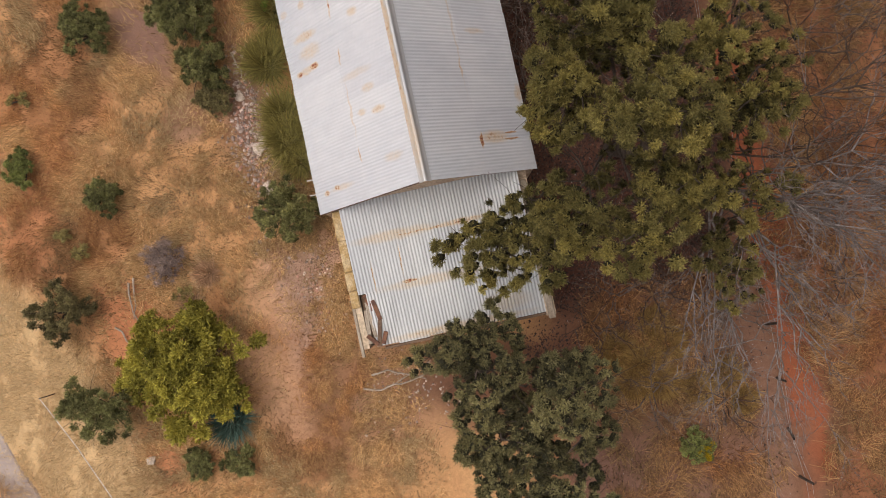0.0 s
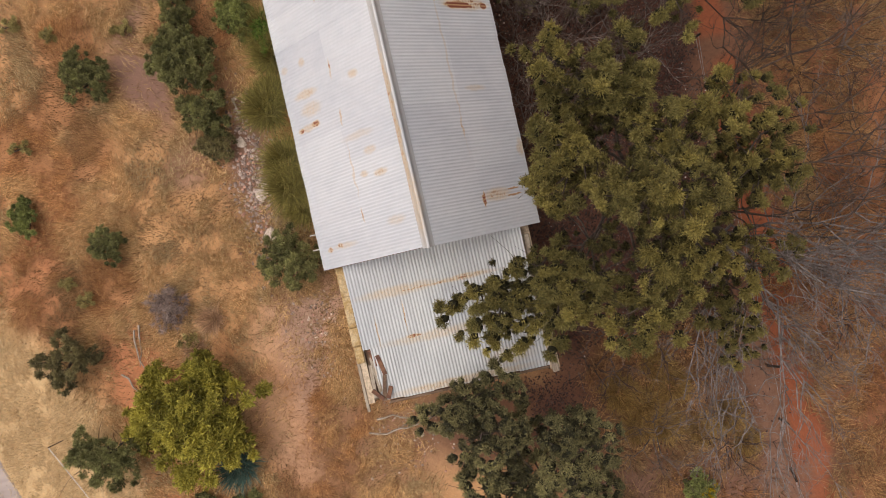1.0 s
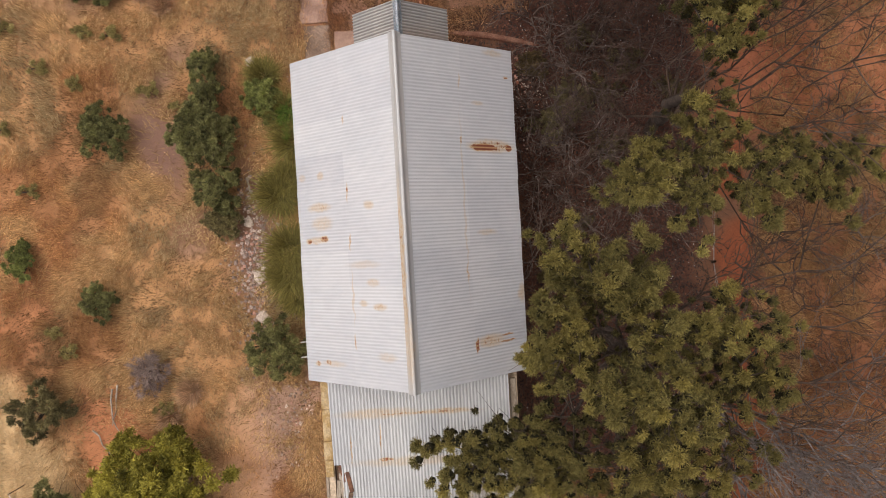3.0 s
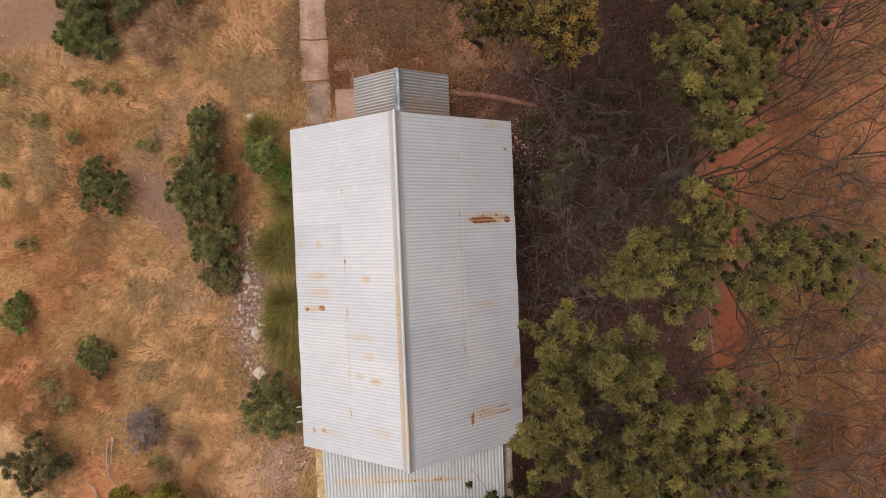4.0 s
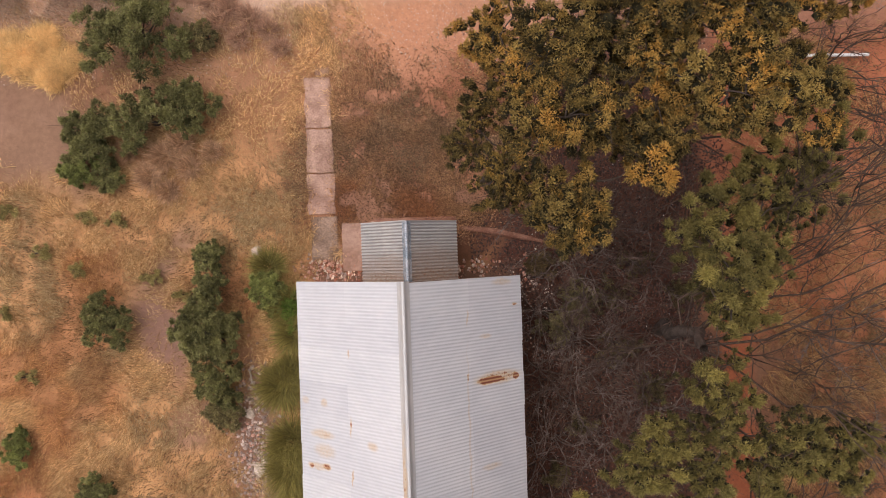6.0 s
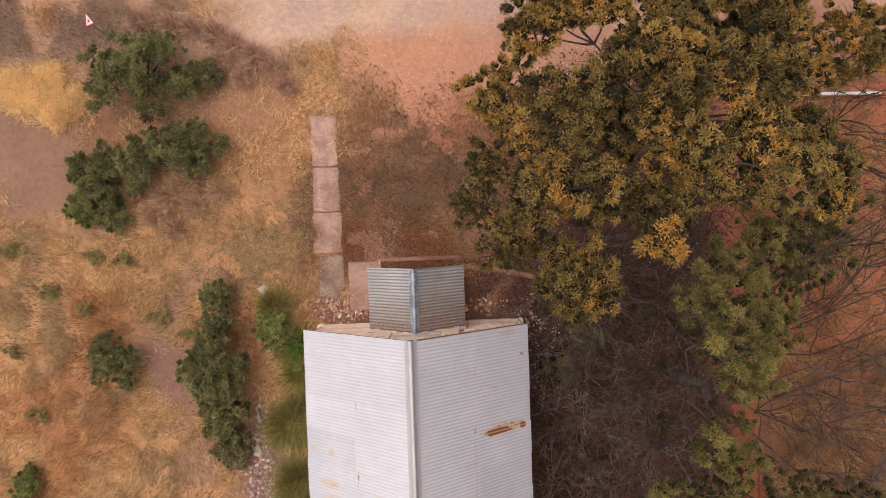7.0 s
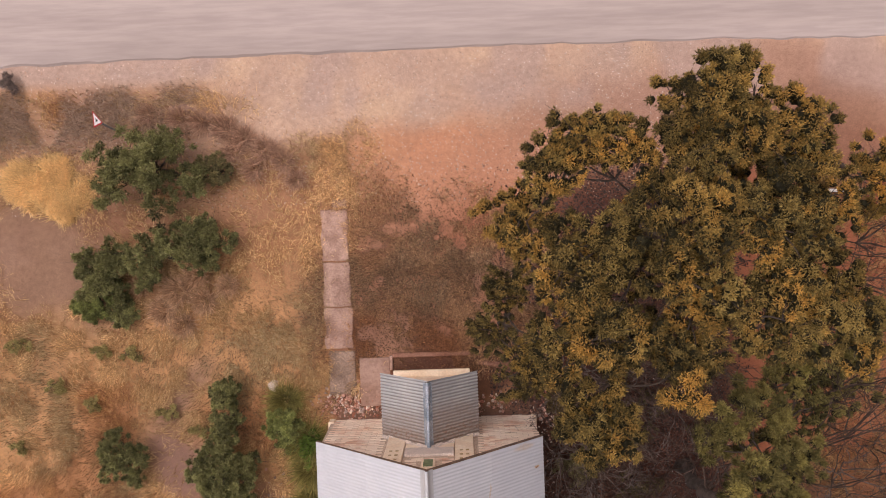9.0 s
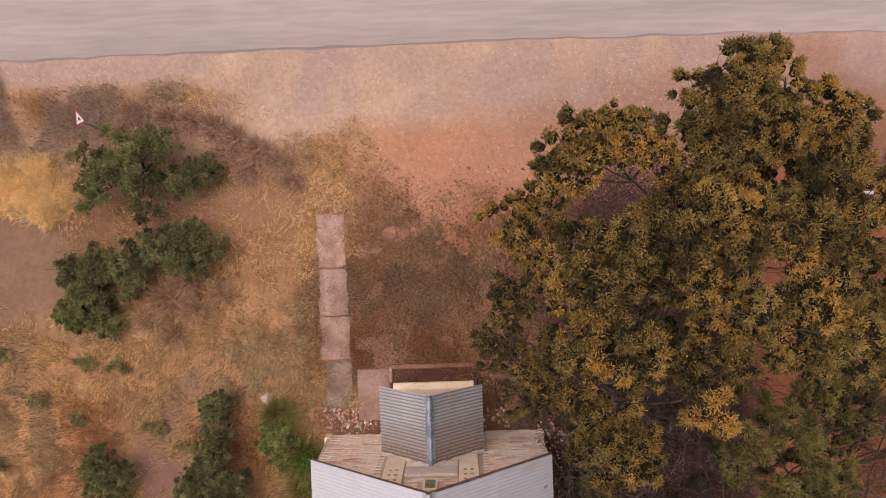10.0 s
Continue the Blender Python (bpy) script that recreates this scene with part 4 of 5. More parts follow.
def bare_limb(r, a, b, rad, depth):
    """A leafless limb from a to b that forks again and again."""
    a, b = np.array(a, float), np.array(b, float)
    n = 7 if depth else 4
    p = curve_points(r, a, b, n, .08)
    p[1:-1] += r.normal(scale=np.linalg.norm(b - a) * .014, size=(n - 2, 3))
    bits = [tube(p, np.linspace(rad, rad * .28, n), 5 if depth > 1 else 3)]
    if depth:
        l = np.linalg.norm(b - a)
        for k in range((4, 5, 6, 7)[depth]):
            s = p[r.integers(2, n)]
            d = (b - a) / l + r.normal(scale=.5, size=3)
            d /= np.linalg.norm(d)
            bits += bare_limb(r, s, s + d * l * r.uniform(.28, .5), rad * .5, depth - 1)
    return bits


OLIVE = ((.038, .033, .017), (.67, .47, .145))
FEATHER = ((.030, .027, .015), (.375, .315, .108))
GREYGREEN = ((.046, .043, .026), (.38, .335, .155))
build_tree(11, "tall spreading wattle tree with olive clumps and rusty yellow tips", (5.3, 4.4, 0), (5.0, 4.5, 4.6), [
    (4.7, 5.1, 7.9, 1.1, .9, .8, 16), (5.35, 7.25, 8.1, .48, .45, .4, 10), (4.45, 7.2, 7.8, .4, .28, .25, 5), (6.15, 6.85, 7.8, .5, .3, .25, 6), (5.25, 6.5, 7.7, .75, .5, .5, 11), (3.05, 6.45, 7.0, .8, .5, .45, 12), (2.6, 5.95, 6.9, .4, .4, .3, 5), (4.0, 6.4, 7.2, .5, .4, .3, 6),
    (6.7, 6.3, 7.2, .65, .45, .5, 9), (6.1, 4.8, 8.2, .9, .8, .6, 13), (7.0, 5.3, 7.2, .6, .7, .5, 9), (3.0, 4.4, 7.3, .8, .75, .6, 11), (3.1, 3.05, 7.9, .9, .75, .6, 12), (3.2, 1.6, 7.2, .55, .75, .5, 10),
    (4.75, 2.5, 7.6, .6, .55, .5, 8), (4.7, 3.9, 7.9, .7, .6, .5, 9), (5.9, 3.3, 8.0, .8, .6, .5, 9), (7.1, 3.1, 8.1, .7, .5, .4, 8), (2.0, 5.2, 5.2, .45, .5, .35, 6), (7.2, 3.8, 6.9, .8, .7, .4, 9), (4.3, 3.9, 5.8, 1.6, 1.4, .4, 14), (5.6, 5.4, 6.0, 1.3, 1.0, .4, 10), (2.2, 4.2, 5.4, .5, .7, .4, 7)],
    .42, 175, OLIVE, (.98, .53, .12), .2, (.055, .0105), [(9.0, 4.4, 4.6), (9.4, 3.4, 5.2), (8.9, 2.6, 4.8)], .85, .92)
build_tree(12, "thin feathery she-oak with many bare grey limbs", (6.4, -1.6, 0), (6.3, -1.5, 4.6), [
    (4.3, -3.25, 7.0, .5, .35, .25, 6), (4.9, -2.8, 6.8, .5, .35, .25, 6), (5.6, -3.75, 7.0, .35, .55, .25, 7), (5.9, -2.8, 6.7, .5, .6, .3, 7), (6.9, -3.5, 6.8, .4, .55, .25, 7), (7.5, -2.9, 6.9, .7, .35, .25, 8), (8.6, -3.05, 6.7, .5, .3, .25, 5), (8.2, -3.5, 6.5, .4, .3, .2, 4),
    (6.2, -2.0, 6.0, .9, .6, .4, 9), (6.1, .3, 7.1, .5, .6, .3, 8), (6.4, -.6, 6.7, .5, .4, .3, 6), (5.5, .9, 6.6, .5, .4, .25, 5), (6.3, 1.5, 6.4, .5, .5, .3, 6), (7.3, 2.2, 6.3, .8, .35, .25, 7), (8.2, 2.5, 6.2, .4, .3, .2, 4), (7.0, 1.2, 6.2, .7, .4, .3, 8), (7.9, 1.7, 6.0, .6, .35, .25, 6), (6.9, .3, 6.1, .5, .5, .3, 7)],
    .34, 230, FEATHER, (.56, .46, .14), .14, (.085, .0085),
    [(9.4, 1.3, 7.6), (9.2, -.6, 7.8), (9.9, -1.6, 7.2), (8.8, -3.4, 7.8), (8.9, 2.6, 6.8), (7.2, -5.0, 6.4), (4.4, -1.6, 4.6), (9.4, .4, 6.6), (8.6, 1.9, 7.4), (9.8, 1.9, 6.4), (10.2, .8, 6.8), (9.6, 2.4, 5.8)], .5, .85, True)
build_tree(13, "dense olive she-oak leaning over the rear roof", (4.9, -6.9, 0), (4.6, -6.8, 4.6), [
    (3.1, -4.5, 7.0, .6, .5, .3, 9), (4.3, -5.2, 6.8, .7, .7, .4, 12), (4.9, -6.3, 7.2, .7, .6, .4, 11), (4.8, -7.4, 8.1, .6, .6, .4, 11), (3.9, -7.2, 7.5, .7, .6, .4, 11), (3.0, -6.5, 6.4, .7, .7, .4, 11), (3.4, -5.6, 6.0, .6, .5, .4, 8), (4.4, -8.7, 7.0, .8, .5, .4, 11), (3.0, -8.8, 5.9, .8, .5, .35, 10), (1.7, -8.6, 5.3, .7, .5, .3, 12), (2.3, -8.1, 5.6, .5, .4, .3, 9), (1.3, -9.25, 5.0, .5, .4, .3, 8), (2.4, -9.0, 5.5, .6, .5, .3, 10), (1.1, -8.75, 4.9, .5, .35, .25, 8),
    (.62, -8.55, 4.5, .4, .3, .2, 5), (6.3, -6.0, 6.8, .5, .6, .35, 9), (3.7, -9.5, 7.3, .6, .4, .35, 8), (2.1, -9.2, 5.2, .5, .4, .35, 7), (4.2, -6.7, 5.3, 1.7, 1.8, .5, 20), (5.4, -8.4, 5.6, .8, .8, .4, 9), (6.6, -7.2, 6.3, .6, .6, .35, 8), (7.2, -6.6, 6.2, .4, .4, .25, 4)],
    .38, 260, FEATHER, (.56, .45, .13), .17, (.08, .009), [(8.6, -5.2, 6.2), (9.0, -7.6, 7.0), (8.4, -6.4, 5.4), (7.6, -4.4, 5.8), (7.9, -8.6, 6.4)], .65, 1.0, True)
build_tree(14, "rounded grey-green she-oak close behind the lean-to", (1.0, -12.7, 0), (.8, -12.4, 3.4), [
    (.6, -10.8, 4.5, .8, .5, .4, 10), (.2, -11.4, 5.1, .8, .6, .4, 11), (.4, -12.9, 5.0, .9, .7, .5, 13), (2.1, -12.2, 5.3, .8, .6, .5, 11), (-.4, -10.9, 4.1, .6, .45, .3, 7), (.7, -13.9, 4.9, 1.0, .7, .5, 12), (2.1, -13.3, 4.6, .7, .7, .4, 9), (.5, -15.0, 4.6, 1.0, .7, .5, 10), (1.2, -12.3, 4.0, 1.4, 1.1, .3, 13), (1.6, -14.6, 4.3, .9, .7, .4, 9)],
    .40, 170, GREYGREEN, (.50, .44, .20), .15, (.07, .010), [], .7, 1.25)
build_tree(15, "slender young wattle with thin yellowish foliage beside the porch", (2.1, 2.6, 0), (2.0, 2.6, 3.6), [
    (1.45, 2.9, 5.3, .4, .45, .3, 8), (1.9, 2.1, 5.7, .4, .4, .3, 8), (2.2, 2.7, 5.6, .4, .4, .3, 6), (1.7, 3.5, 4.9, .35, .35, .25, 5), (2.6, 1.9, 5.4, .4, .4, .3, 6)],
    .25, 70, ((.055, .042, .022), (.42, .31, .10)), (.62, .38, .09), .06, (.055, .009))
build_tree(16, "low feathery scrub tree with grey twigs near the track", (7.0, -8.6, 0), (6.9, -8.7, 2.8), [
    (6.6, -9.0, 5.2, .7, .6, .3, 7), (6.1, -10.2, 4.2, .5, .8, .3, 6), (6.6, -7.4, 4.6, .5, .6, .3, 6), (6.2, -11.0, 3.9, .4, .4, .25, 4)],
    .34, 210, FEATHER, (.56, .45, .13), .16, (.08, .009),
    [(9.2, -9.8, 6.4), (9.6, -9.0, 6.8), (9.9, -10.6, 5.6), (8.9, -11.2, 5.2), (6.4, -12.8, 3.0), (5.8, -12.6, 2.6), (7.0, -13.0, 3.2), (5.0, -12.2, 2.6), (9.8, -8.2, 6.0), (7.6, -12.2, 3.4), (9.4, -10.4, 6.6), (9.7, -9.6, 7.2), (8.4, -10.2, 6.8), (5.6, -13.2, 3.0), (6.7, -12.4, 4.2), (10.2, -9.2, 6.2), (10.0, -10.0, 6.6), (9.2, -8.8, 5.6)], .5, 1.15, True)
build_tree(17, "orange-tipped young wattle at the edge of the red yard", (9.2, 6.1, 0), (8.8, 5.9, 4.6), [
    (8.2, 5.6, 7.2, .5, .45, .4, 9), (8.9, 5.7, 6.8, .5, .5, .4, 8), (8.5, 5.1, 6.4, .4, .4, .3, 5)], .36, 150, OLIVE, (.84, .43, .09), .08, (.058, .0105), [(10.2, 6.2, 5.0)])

# bare scrub under the trees
for k, (x, y, h, w) in enumerate(((4.3, -1.6, 1.7, 1.3), (3.7, -3.1, 1.2, 1.0), (5.2, -2.6, 1.6, 1.2), (4.6, .2, 1.5, 1.2), (5.6, -4.7, 1.2, 1.0), (7.4, -7.0, 1.6, 1.2), (6.4, -11.4, 1.4, 1.4), (10.4, -3.0, 1.1, 1.2), (10.8, -6.6, 1.2, 1.3), (10.2, -9.6, 1.2, 1.3), (11.3, 5.9, 1.2, 1.1), (6.0, .9, 1.6, 1.2))):
    r = np.random.default_rng(300 + k)
    bush = thing("bare_shrub", "tangled leafless grey-brown shrub in the leaf litter", "shrub", "bare shrubs", (x, y, 0))
    for q in range(6):
        a = q * 1.05 + r.uniform(-.3, .3)
        bits = bare_limb(r, (.05 * math.cos(a), .05 * math.sin(a), -.05), (w * math.cos(a) * r.uniform(.5, 1), w * math.sin(a) * r.uniform(.5, 1), h * r.uniform(.6, 1.1)), .022, 2)
        v, f = join(bits)
        part("branch", raw_mesh("branch", v, f, M_deadwood if k % 3 == 0 else M_scrub), bush)


scrub = [o for o in scene.objects if o.name.startswith("bare_shrub")]
for k, (x, y) in enumerate(((3.3, -.9), (3.6, -2.2), (4.9, -1.1), (5.9, -2.9), (4.4, -3.9), (5.3, 1.6), (3.9, 1.0), (6.9, -4.4), (6.6, -9.9), (7.0, -11.8), (5.2, -11.0), (11.4, -1.2), (11.6, -4.6), (11.2, -8.2), (10.0, -11.6), (11.6, -11.0), (9.9, 1.6), (11.0, 3.2),
        (3.1, -4.9), (3.5, -6.0), (4.0, -.4), (4.5, -2.5), (5.0, .7), (5.6, -.4), (6.2, -3.6), (6.9, -.3), (7.3, 1.2), (4.9, -4.6), (6.3, 2.6), (7.2, -2.6), (3.4, 1.7), (3.3, -3.2),
        (5.5, -10.2), (4.2, -10.8), (7.3, -9.9), (3.4, -11.4), (4.6, -13.4), (6.4, -14.2), (7.4, 3.4), (10.6, -1.8), (10.4, -4.9), (3.6, -1.2), (4.1, -2.9), (4.7, -3.3), (5.2, -1.6), (3.9, .4), (4.5, 1.3), (5.8, -1.9), (3.5, -4.2), (4.9, -.2), (5.5, 1.0), (6.3, .2), (6.8, 1.8), (4.2, -1.8), (3.2, -2.5))):
    copy_thing(scrub[(k * 5) % len(scrub)], pose(x, y, .02, 0, 0, k * 67))


def shrub(seed, x, y, rx, ry, h, tones, label, per=1000, leaf=(.06, .015), lobes=12, name="shrub"):
    r = np.random.default_rng(seed)
    bush = thing(name, label, "shrub", "shrubs in the dry grass" if x < 0 else "undergrowth beneath the trees", (x, y, 0))
    cs, rs = [], []
    for k in range(lobes):
        a, d = k * 2.4 + r.uniform(-.5, .5), math.sqrt((k + .3) / lobes) * .8 * r.uniform(.8, 1.15)
        cs.append((rx * d * math.cos(a), ry * d * math.sin(a), h * (.72 - .38 * d) * r.uniform(.8, 1.15)))
        rs.append(min(rx, ry) * r.uniform(.26, .46))
    bits = [tube(curve_points(r, (0, 0, -.05), c, 5, .1), np.linspace(.035, .008, 5), 5) for c in cs]
    for c in cs:
        for _ in range(4):
            bits.append(tube(curve_points(r, np.array(c) * .6, np.array(c) + r.normal(scale=min(rx, ry) * .3, size=3), 3), (.01, .006, .003), 3))
    v, f = join(bits)
    part("stem", raw_mesh("stem", v, f, M_bark, None, True), bush)
    k = 14
    d = r.normal(size=(lobes, k, 3))
    d[..., 2] = np.abs(d[..., 2])
    d /= np.linalg.norm(d, axis=2)[..., None]
    rs = np.array(rs)
    heads = (np.array(cs)[:, None] + d * rs[:, None, None] * r.uniform(.4, 1.15, (lobes, k, 1)) * (1, 1, .8)).reshape(-1, 3)
    axes = d.reshape(-1, 3) * .7 + (0, 0, .4)
    axes /= np.linalg.norm(axes, axis=1)[:, None]
    # upper tufts of each lobe get a lighter tint in place of top light
    tone_shift = np.repeat(r.uniform(-.15, .15, lobes), k) + d[..., 2].ravel() * .2 - .08 + r.uniform(-.15, .15, lobes * k)
    v, f, c = tufts(r, heads, axes, np.repeat(rs, k) * r.uniform(.26, .5, lobes * k), per * .1, leaf[0] * 1.3, leaf[1] * 1.2, tones, np.array(tones[1]) * 1.25, tone_shift * 1.5 + .12, 1.1, .6)
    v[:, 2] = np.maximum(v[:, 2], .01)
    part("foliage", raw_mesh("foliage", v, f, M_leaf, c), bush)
    return bush


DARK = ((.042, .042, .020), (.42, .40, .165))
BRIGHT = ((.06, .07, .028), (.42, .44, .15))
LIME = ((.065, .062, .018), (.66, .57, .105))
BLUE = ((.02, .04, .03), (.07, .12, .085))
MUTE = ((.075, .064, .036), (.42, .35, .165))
S = "dark green leafy shrub in the dry grass"
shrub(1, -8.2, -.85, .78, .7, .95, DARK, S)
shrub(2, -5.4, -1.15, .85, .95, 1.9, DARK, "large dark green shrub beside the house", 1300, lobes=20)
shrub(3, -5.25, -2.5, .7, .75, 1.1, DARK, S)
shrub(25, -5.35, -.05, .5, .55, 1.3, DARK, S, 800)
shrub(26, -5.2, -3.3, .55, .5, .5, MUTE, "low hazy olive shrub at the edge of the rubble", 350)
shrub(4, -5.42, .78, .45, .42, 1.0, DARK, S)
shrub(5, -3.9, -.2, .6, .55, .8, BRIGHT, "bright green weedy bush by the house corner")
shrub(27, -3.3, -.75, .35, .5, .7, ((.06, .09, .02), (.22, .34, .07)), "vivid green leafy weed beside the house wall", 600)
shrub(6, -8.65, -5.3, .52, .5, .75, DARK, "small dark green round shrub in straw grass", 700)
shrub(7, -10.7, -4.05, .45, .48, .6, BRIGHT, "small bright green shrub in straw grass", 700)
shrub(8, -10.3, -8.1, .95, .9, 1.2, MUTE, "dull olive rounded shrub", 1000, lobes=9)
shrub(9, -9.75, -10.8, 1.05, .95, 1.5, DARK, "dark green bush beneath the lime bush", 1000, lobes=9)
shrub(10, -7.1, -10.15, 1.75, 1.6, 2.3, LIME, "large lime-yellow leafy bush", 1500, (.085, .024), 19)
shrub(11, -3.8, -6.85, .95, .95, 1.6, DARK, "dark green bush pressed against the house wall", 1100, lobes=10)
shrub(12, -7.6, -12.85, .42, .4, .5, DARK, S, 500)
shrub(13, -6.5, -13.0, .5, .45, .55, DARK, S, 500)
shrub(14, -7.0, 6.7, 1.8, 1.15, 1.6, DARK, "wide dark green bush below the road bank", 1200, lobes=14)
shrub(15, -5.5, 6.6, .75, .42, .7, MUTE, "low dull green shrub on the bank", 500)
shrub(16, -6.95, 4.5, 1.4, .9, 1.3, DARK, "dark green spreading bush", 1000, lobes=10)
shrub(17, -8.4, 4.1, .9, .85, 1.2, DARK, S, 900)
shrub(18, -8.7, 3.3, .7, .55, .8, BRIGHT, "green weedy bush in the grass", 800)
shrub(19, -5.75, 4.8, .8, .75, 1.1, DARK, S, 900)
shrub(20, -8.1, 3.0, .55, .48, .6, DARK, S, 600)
shrub(21, -10.75, 9.0, .3, .3, .5, ((.2, .145, .125), (.5, .38, .33)), "grey leafless bush by the road edge", 90, (.1, .007), 7)
shrub(22, 5.35, -15.1, .5, .45, .7, BRIGHT, "green bush with bright yellow blossom", 500)
shrub(23, 5.55, -15.2, .3, .35, .85, ((.3, .22, .01), (.62, .42, .02)), "bright yellow flowering bush", 700, (.05, .025), 5)
shrub(28, 3.7, -1.3, .7, .5, .9, MUTE, "dull olive low shrub in dark litter", 450, (.07, .010))
shrub(29, 4.3, -.7, .6, .5, .8, MUTE, "dull olive low shrub in dark litter", 350, (.07, .010))
shrub(30, 3.3, .3, .5, .4, .7, ((.07, .05, .03), (.26, .18, .08)), "brownish low weed beside the porch", 300, (.07, .010))
for k, (x, y, w) in enumerate(((5.0, -.6, .7), (5.7, .3, .6), (4.6, .9, .6), (5.1, -2.0, .7), (6.1, -3.0, .6), (4.2, -3.9, .5), (6.9, -.6, .6), (3.5, -5.2, .5))):
    shrub(70 + k, x, y, w, w * .7, .9, ((.045, .036, .022), (.27, .21, .095)), "thin dull olive undergrowth in dark litter", 200, (.08, .008), 9, "undergrowth")
shrub(24, -7.45, -7.35, .6, .65, .5, ((.28, .20, .175), (.60, .46, .41)), "dead purplish grey shrub", 110, (.15, .006))
for k, (x, y) in enumerate(((-11.0, -.5), (-9.6, -6.6), (-10.9, 2.2), (-8.7, 2.0), (-7.9, 1.9), (-9.9, 1.1), (-9.0, .6), (-7.0, .3), (-10.4, -2.2), (-10.0, -6.1), (-7.1, -8.3), (-6.1, -.2))):
    shrub(40 + k, x, y, .26 + .1 * (k % 3), .24, .3, ((.27, .21, .085), (.58, .48, .20)), "low grey-green weed in dry grass", 90, (.07, .010), 6, "weed")


def blades(r, n, x, y, length, width, dirs, lean, tones, bright, height=None):
    """Single bent-over blades as thin triangles."""
    z = ground_height(x, y) - .01
    a = dirs + r.normal(scale=1.0, size=n)
    L = length * r.uniform(.5, 1.35, n)
    ln = np.clip(lean + r.normal(scale=.2, size=n), .15, .97)
    tip = np.stack([x + np.cos(a) * L * ln, y + np.sin(a) * L * ln, z + L * np.sqrt(1 - ln * ln) + .02], 1)
    w = width * r.uniform(.6, 1.4, n)
    px, py = -np.sin(a) * w, np.cos(a) * w
    v = np.stack([np.stack([x + px, y + py, z], 1), np.stack([x - px, y - py, z], 1), tip], 1).reshape(-1, 3)
    t = r.random(n)[:, None]
    c = (np.array(tones[0]) * (1 - t) + np.array(tones[1]) * t) * bright[:, None]
    # blade feet darkened in the tint, like shade low in the grass
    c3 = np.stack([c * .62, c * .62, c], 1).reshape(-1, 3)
    return v, np.arange(3 * n).reshape(-1, 3), c3


def field(name, seed, n, box, which, length, width, lean, tones, label, thresh=.5):
    r = np.random.default_rng(seed)
    x, y = r.uniform(box[0], box[1], n), r.uniform(box[2], box[3], n)
    got = soil(x, y)
    tuft = step(fbm(x, y, .45, seed + 5), .30, .62)
    keep = r.random(n) < got[which] * (.35 + .65 * tuft)
    x, y, tuft = x[keep], y[keep], tuft[keep]
    k = len(x)
    swirl = fbm(x, y, 1.5, seed + 9) * 14
    bright = .62 + .66 * tuft + .35 * (fbm(x, y, 3.0, 31) - .5) * 2
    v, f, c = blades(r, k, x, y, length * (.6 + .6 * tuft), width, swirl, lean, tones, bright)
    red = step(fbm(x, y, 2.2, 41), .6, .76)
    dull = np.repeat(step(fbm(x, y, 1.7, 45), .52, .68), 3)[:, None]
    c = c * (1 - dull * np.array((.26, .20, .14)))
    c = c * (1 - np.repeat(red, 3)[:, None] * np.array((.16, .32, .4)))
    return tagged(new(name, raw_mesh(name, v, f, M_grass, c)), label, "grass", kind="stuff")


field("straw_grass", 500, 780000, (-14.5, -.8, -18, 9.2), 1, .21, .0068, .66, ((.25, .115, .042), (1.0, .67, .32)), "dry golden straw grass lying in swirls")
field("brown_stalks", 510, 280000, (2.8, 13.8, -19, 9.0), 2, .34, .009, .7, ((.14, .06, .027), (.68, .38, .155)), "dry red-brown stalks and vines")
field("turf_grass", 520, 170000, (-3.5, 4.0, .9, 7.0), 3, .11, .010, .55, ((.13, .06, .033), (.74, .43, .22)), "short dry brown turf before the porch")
r = np.random.default_rng(530)
n = 42000
x, y = r.uniform(-12.9, -9.0, n), r.uniform(-17, -5.5, n)
keep = r.random(n) < blob(x, y, -11.7, -10.2, 1.6, 4.8, .3, 27) * step(fbm(x, y, .5, 77), .25, .5)
x, y = x[keep], y[keep]
v, f, c = blades(r, len(x), x, y, .22, .010, fbm(x, y, 1.2, 88) * 12, .9, ((.60, .38, .17), (.92, .67, .37)), np.full(len(x), 1.0))
tagged(new("pale_grass", raw_mesh("pale_grass", v, f, M_grass, c)), "bleached pale grass along the side road", "grass", kind="stuff")


def tuft_clump(seed, x, y, rad, n, length, tones, label, name="grass_clump"):
    r = np.random.default_rng(seed)
    a, d = r.uniform(0, 6.28, n), rad * .35 * np.sqrt(r.random(n))
    px, py = x + d * np.cos(a), y + d * np.sin(a)
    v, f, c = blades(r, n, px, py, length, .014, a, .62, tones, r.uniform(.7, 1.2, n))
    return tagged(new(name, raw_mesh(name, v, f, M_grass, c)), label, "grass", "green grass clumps")


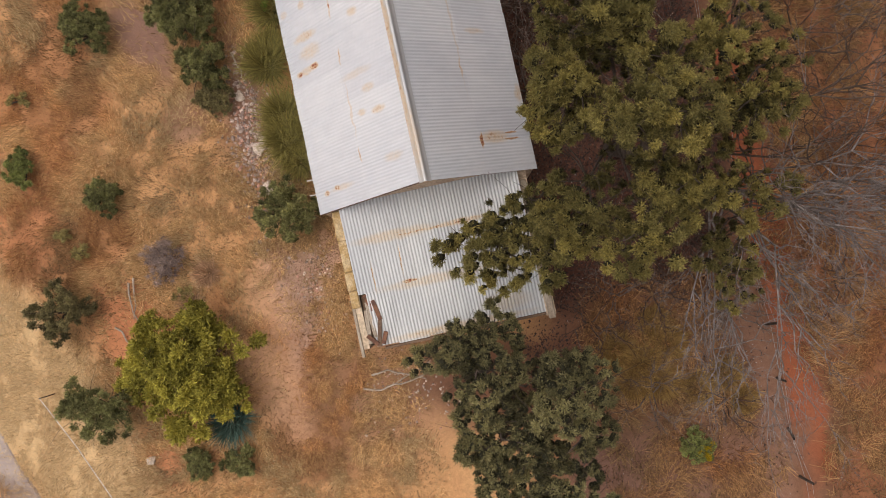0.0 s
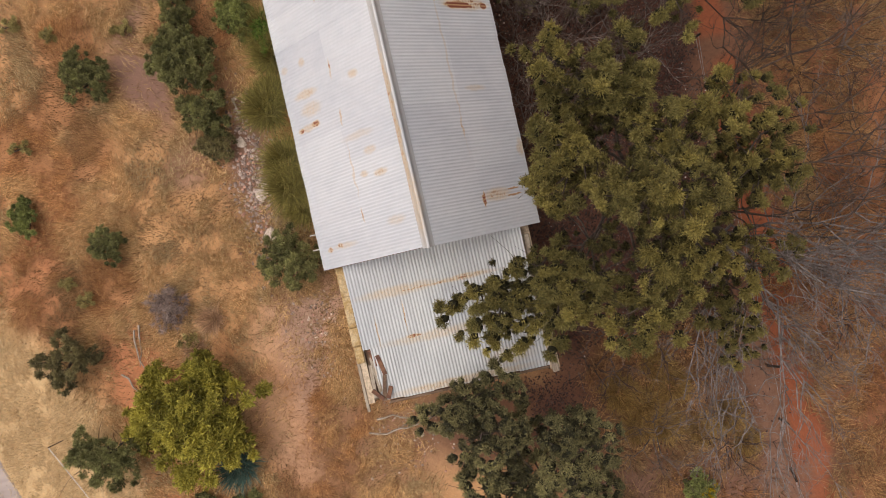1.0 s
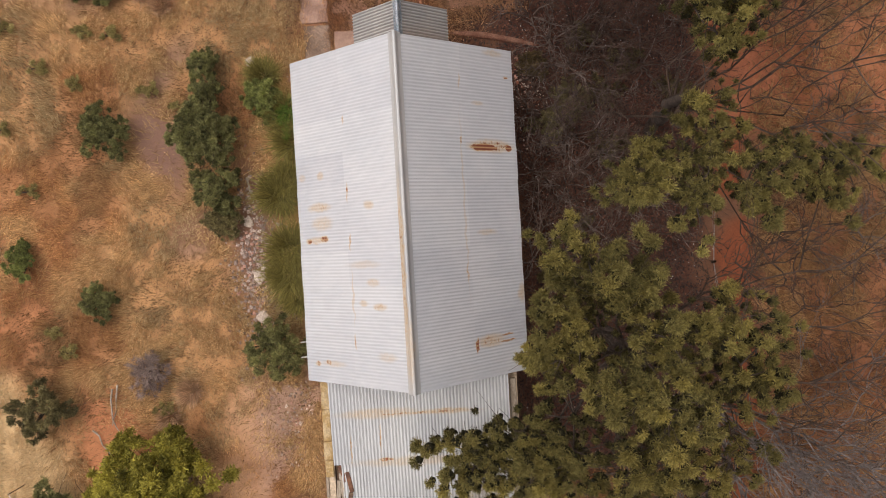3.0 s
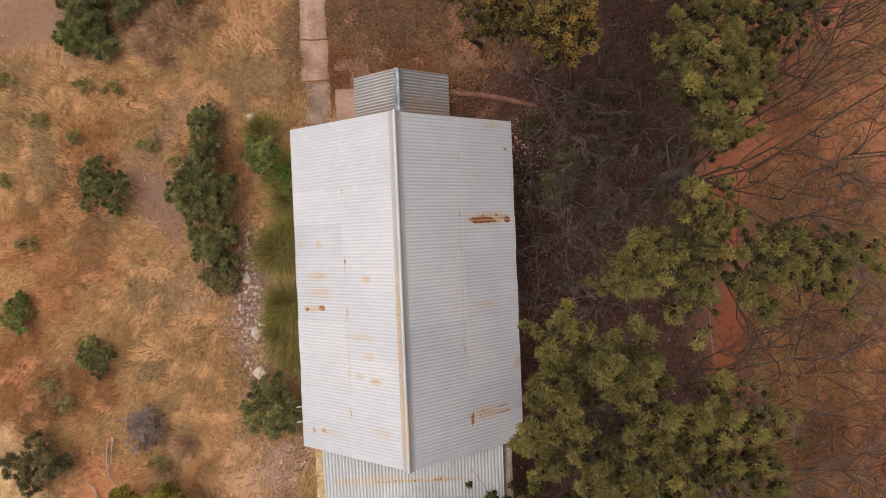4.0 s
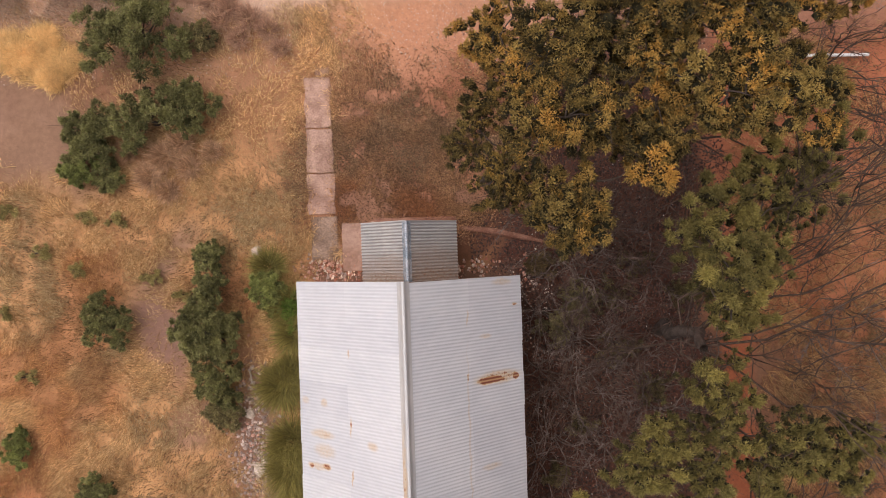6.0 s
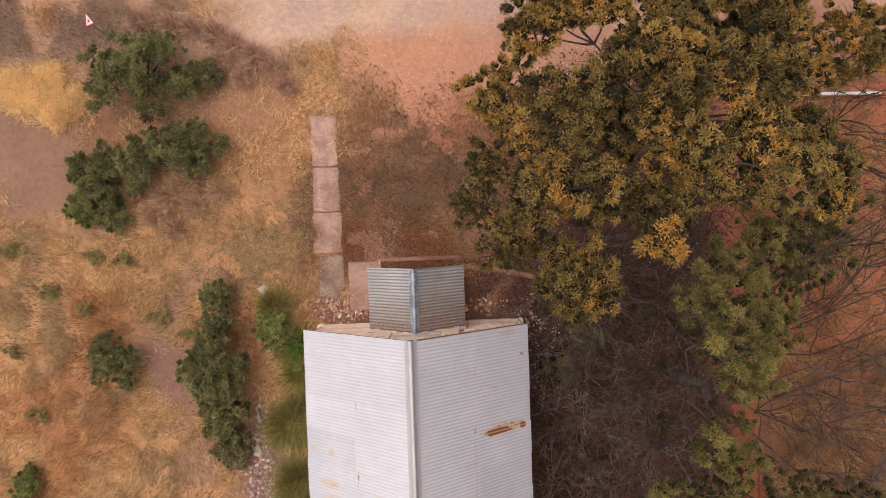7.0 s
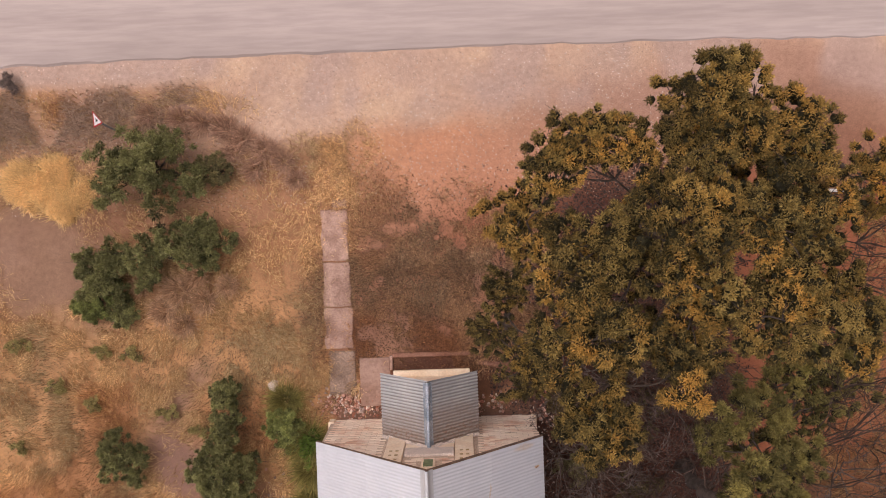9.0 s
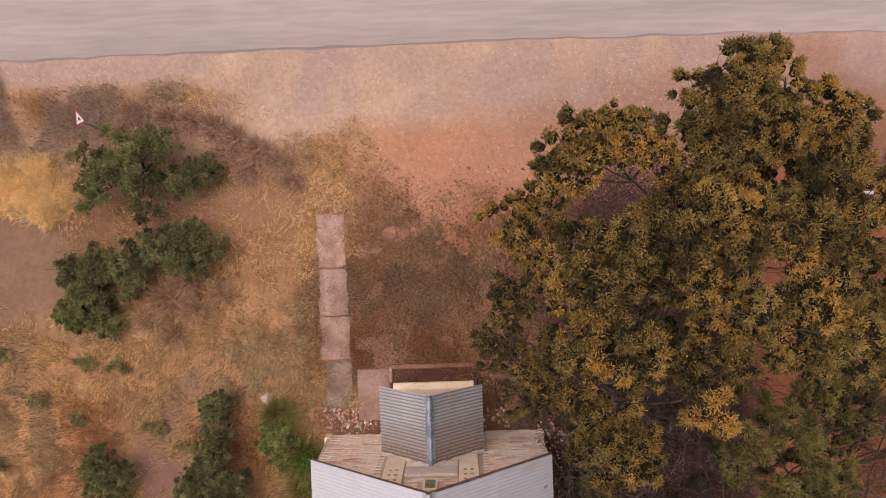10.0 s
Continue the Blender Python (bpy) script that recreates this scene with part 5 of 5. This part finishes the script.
GREENG = ((.17, .15, .035), (.46, .38, .11))
for k, (x, y, rad) in enumerate(((-3.65, -2.7, .7), (-3.4, -2.3, .5), (-3.45, -4.2, .7), (-3.5, -4.9, .7), (-3.3, -5.5, .5), (-3.3, -.6, .6), (-3.2, -1.3, .6), (-3.9, .5, .5))):
    tuft_clump(600 + k, x, y, rad, 1500, rad * 1.15, GREENG, "tall arching yellow-green grass clump by the wall")
tuft_clump(620, -6.55, -11.9, .7, 900, .72, ((.06, .11, .085), (.18, .28, .22)), "blue-green spiky agave-like plant", "spiky_plant")
for k, (x, y, rad) in enumerate(((-9.95, 6.35, .8), (-9.3, 6.15, .5), (-10.5, 6.45, .65), (-9.7, 6.7, .45), (-9.6, 5.7, .35))):
    r = np.random.default_rng(630 + k)
    n = int(5200 * rad)
    a, d = r.uniform(0, 6.28, n), rad * np.sqrt(r.random(n)) * (1 + .25 * np.sin(3 * k + np.arange(n) % 7))
    px, py = x + d * np.cos(a), y + d * np.sin(a) * .8
    v, f, c = blades(r, n, px, py, .26, .010, fbm(px, py, .9, 640) * 16, .88, ((.66, .38, .14), (1.0, .68, .29)), .75 + .7 * fbm(px, py, .35, 650))
    v[:, 2] += np.repeat(.22 * np.clip(1 - (d / rad) ** 2, 0, 1), 3)
    tagged(new("straw_mound", raw_mesh("straw_mound", v, f, M_grass, c)), "golden mound of flattened bent straw", "grass", "straw mounds")

for k, (x, y, rad) in enumerate(((3.9, -12.2, .6), (4.5, -12.7, .6), (4.9, -13.3, .55), (4.2, -13.2, .5), (5.3, -12.3, .55), (5.8, -13.6, .5), (6.6, -13.4, .5), (5.0, -11.7, .5), (6.9, -14.2, .45))):
    tuft_clump(680 + k, x, y, rad * 1.3, 1100, rad * .95, ((.26, .14, .04), (.62, .40, .13)), "tall dry golden grass clump among the scrub", "dry_grass_clump")

for k, (x, y, rad) in enumerate(((-6.6, 3.5, .6), (-6.1, 3.9, .5), (-7.0, 3.0, .55), (-5.9, 3.2, .5), (-6.5, 2.6, .45), (-7.6, 3.7, .4), (-5.3, 3.6, .4), (-6.4, -7.9, .5), (-7.0, -8.6, .45))):
    tuft_clump(640 + k, x, y, rad, 700, rad * .8, ((.34, .18, .095), (.88, .56, .33)), "brittle brown dead weed clump", "dead_weed")

for k, (x, y, rad) in enumerate(((-5.8, 7.9, .5), (-5.2, 7.7, .6), (-4.7, 7.4, .55), (-4.2, 7.1, .6), (-3.7, 6.8, .5), (-3.4, 6.3, .45), (-4.5, 6.6, .5), (-6.4, 8.0, .5), (-7.2, 8.1, .5), (-5.0, 7.1, .5))):
    tuft_clump(660 + k, x, y, rad, 420, rad * .7, ((.38, .20, .13), (.80, .50, .33)), "brittle red-brown dead weed on the bank", "dead_weed")

# brush on the bank, leaf litter, fallen sticks
r = np.random.default_rng(700)
n = 26000
x, y = r.uniform(-13, -3.6, n), r.normal(8.15, .45, n)
keep = r.random(n) < step(fbm(x, y, .9, 801), .35, .6) * (1 - step(x + fbm(x, y, 1.0, 811) * 2, -5.4, -3.6)) * (1 - step(y, 8.7, 9.1))
x, y = x[keep], y[keep]
n = len(x)
v, f, c = blades(r, n, x, y, .22, .008, r.uniform(0, 6.28, n), .6, ((.36, .235, .165), (.74, .51, .36)), r.uniform(.7, 1.2, n))
tagged(new("bank_brush", raw_mesh("bank_brush", v, f, M_grass, c)), "low dry grey-brown brush along the bank", "brush", kind="stuff")


def flakes(r, x, y, size, colours, zup=.02):
    n = len(x)
    z = ground_height(x, y) + zup * r.random(n)
    a, b = r.uniform(0, 6.28, n), r.uniform(-.5, .5, (2, n))
    s = size * r.uniform(.5, 1.5, n)
    ux, uy = np.cos(a) * s, np.sin(a) * s
    p = np.stack([x, y, z], 1)
    u, w = np.stack([ux, uy, s * b[0]], 1), np.stack([-uy * .5, ux * .5, s * b[1] * .5], 1)
    v = np.stack([p - u, p - w, p + u, p + w], 1).reshape(-1, 3)
    v[:, 2] = np.maximum(v[:, 2], np.repeat(z, 4) - .01)
    c = np.array(colours)[r.integers(len(colours), size=n)] * r.uniform(.7, 1.2, n)[:, None]
    return v, np.arange(4 * n).reshape(-1, 4), np.repeat(c, 4, 0)


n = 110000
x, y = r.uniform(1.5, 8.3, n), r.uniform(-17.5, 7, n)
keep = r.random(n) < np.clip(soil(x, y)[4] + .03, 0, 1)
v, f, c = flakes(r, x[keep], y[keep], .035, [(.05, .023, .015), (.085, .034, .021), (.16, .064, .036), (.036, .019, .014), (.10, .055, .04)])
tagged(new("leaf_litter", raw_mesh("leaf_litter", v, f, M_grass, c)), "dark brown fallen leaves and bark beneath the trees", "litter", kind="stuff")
n = 2600
x, y = r.uniform(1.2, 8.0, n), r.uniform(-17, 3, n)
keep = (np.abs(x) > 2.6) & (r.random(n) < .25 + .75 * step(fbm(x, y, 1.2, 55), .5, .7))
v, f, c = flakes(r, x[keep], y[keep], .02, [(.55, .5, .47), (.42, .36, .33)], .03)
tagged(new("pale_specks", raw_mesh("pale_specks", v, f, M_grass, c)), "pale chips and shell crumbs scattered in the litter", "litter", kind="stuff")
n = 9000
x, y = r.uniform(-11, 8, n), r.uniform(5.6, 9.5, n)
v, f, c = flakes(r, x, y, .02, [(.62, .46, .35), (.45, .24, .15), (.3, .2, .15), (.6, .5, .42)], .02)
tagged(new("forecourt_grit", raw_mesh("forecourt_grit", v, f, M_grass, c)), "small stones and grit on the dusty forecourt", "gravel", kind="stuff")
for k in range(46):
    x, y = (r.uniform(2.9, 7.6), r.uniform(-16, 3)) if k % 3 else (r.uniform(9.5, 12.5), r.uniform(-14, 2))
    a, l = r.uniform(0, 6.28), r.uniform(.5, 1.6)
    v, f = tube(curve_points(r, (x, y, .04), (x + math.cos(a) * l, y + math.sin(a) * l, .06), 6, .12), np.linspace(.018, .006, 6), 5)
    tagged(new("fallen_stick", raw_mesh("fallen_stick", v, f, M_deadwood, None, True)), "thin grey fallen branch on the ground", "stick", "fallen sticks")
for k, (x0, y0, x1, y1) in enumerate(((-8.5, -7.7, -8.3, -9.0), (-8.35, -7.6, -8.55, -8.7), (-2.9, -11.8, -1.3, -11.6), (-2.6, -11.5, -1.2, -11.9), (-2.3, -11.9, -.9, -11.7), (-4.5, -2.2, -4.35, -2.9), (-9.1, -8.8, -8.4, -9.9))):
    v, f = tube(curve_points(r, (x0, y0, .12), (x1, y1, .12), 6, .08), np.linspace(.03, .012, 6), 6)
    tagged(new("fallen_stick", raw_mesh("fallen_stick", v, f, M_palewood, None, True)), "pale bleached dead branch on the dry grass", "stick", "fallen sticks")

# ---------- gable bricks ----------
def in_gable(x0, x1, z0, z1):
    w = min(2.69 - .03 * z1, (RIDGE - .1 - z1) / .985)
    if max(abs(x0 + .02), abs(x1 + .02)) > w:
        return False
    a, b = x0, x1
    if a < 1.0 and b > -1.0 and z0 < 1.95:
        return False
    for p0, p1, q0, q1 in ((-1.03, -.59, 1.8, 4.7), (.55, .99, 1.8, 4.7), (-.59, .55, 2.7, 3.75), (-.17, .15, 4.1, 4.75)):
        if a < p1 and b > p0 and z0 < q1 and z1 > q0:
            return False
    return True


bm = bmesh.new()
cuboid(bm, -.13, .13, -.015, .0, -.05, .05, .004)
brick_mesh = bm_mesh("brick", bm, M_brick)
rest = bmesh.new()
picked = 0
for course in range(47, -1, -1):
    z = .06 + course * .113
    for k in range(-10, 11):
        x = k * .272 + (.136 if course % 2 else 0)
        if not in_gable(x - .13, x + .13, z - .05, z + .05):
            continue
        y = FACE + random.uniform(-.012, .010)
        if picked < 300:
            part("brick", brick_mesh, gable, m=pose(x, y, z, 0, random.uniform(-.6, .6), 0))
            picked += 1
        else:
            cuboid(rest, x - .13, x + .13, y - .015, y, z - .05, z + .05)
tagged(part("brick_field", bm_mesh("brick_field", rest, M_brick_joined), gable, "lower courses of pale brick"), kind="stuff")
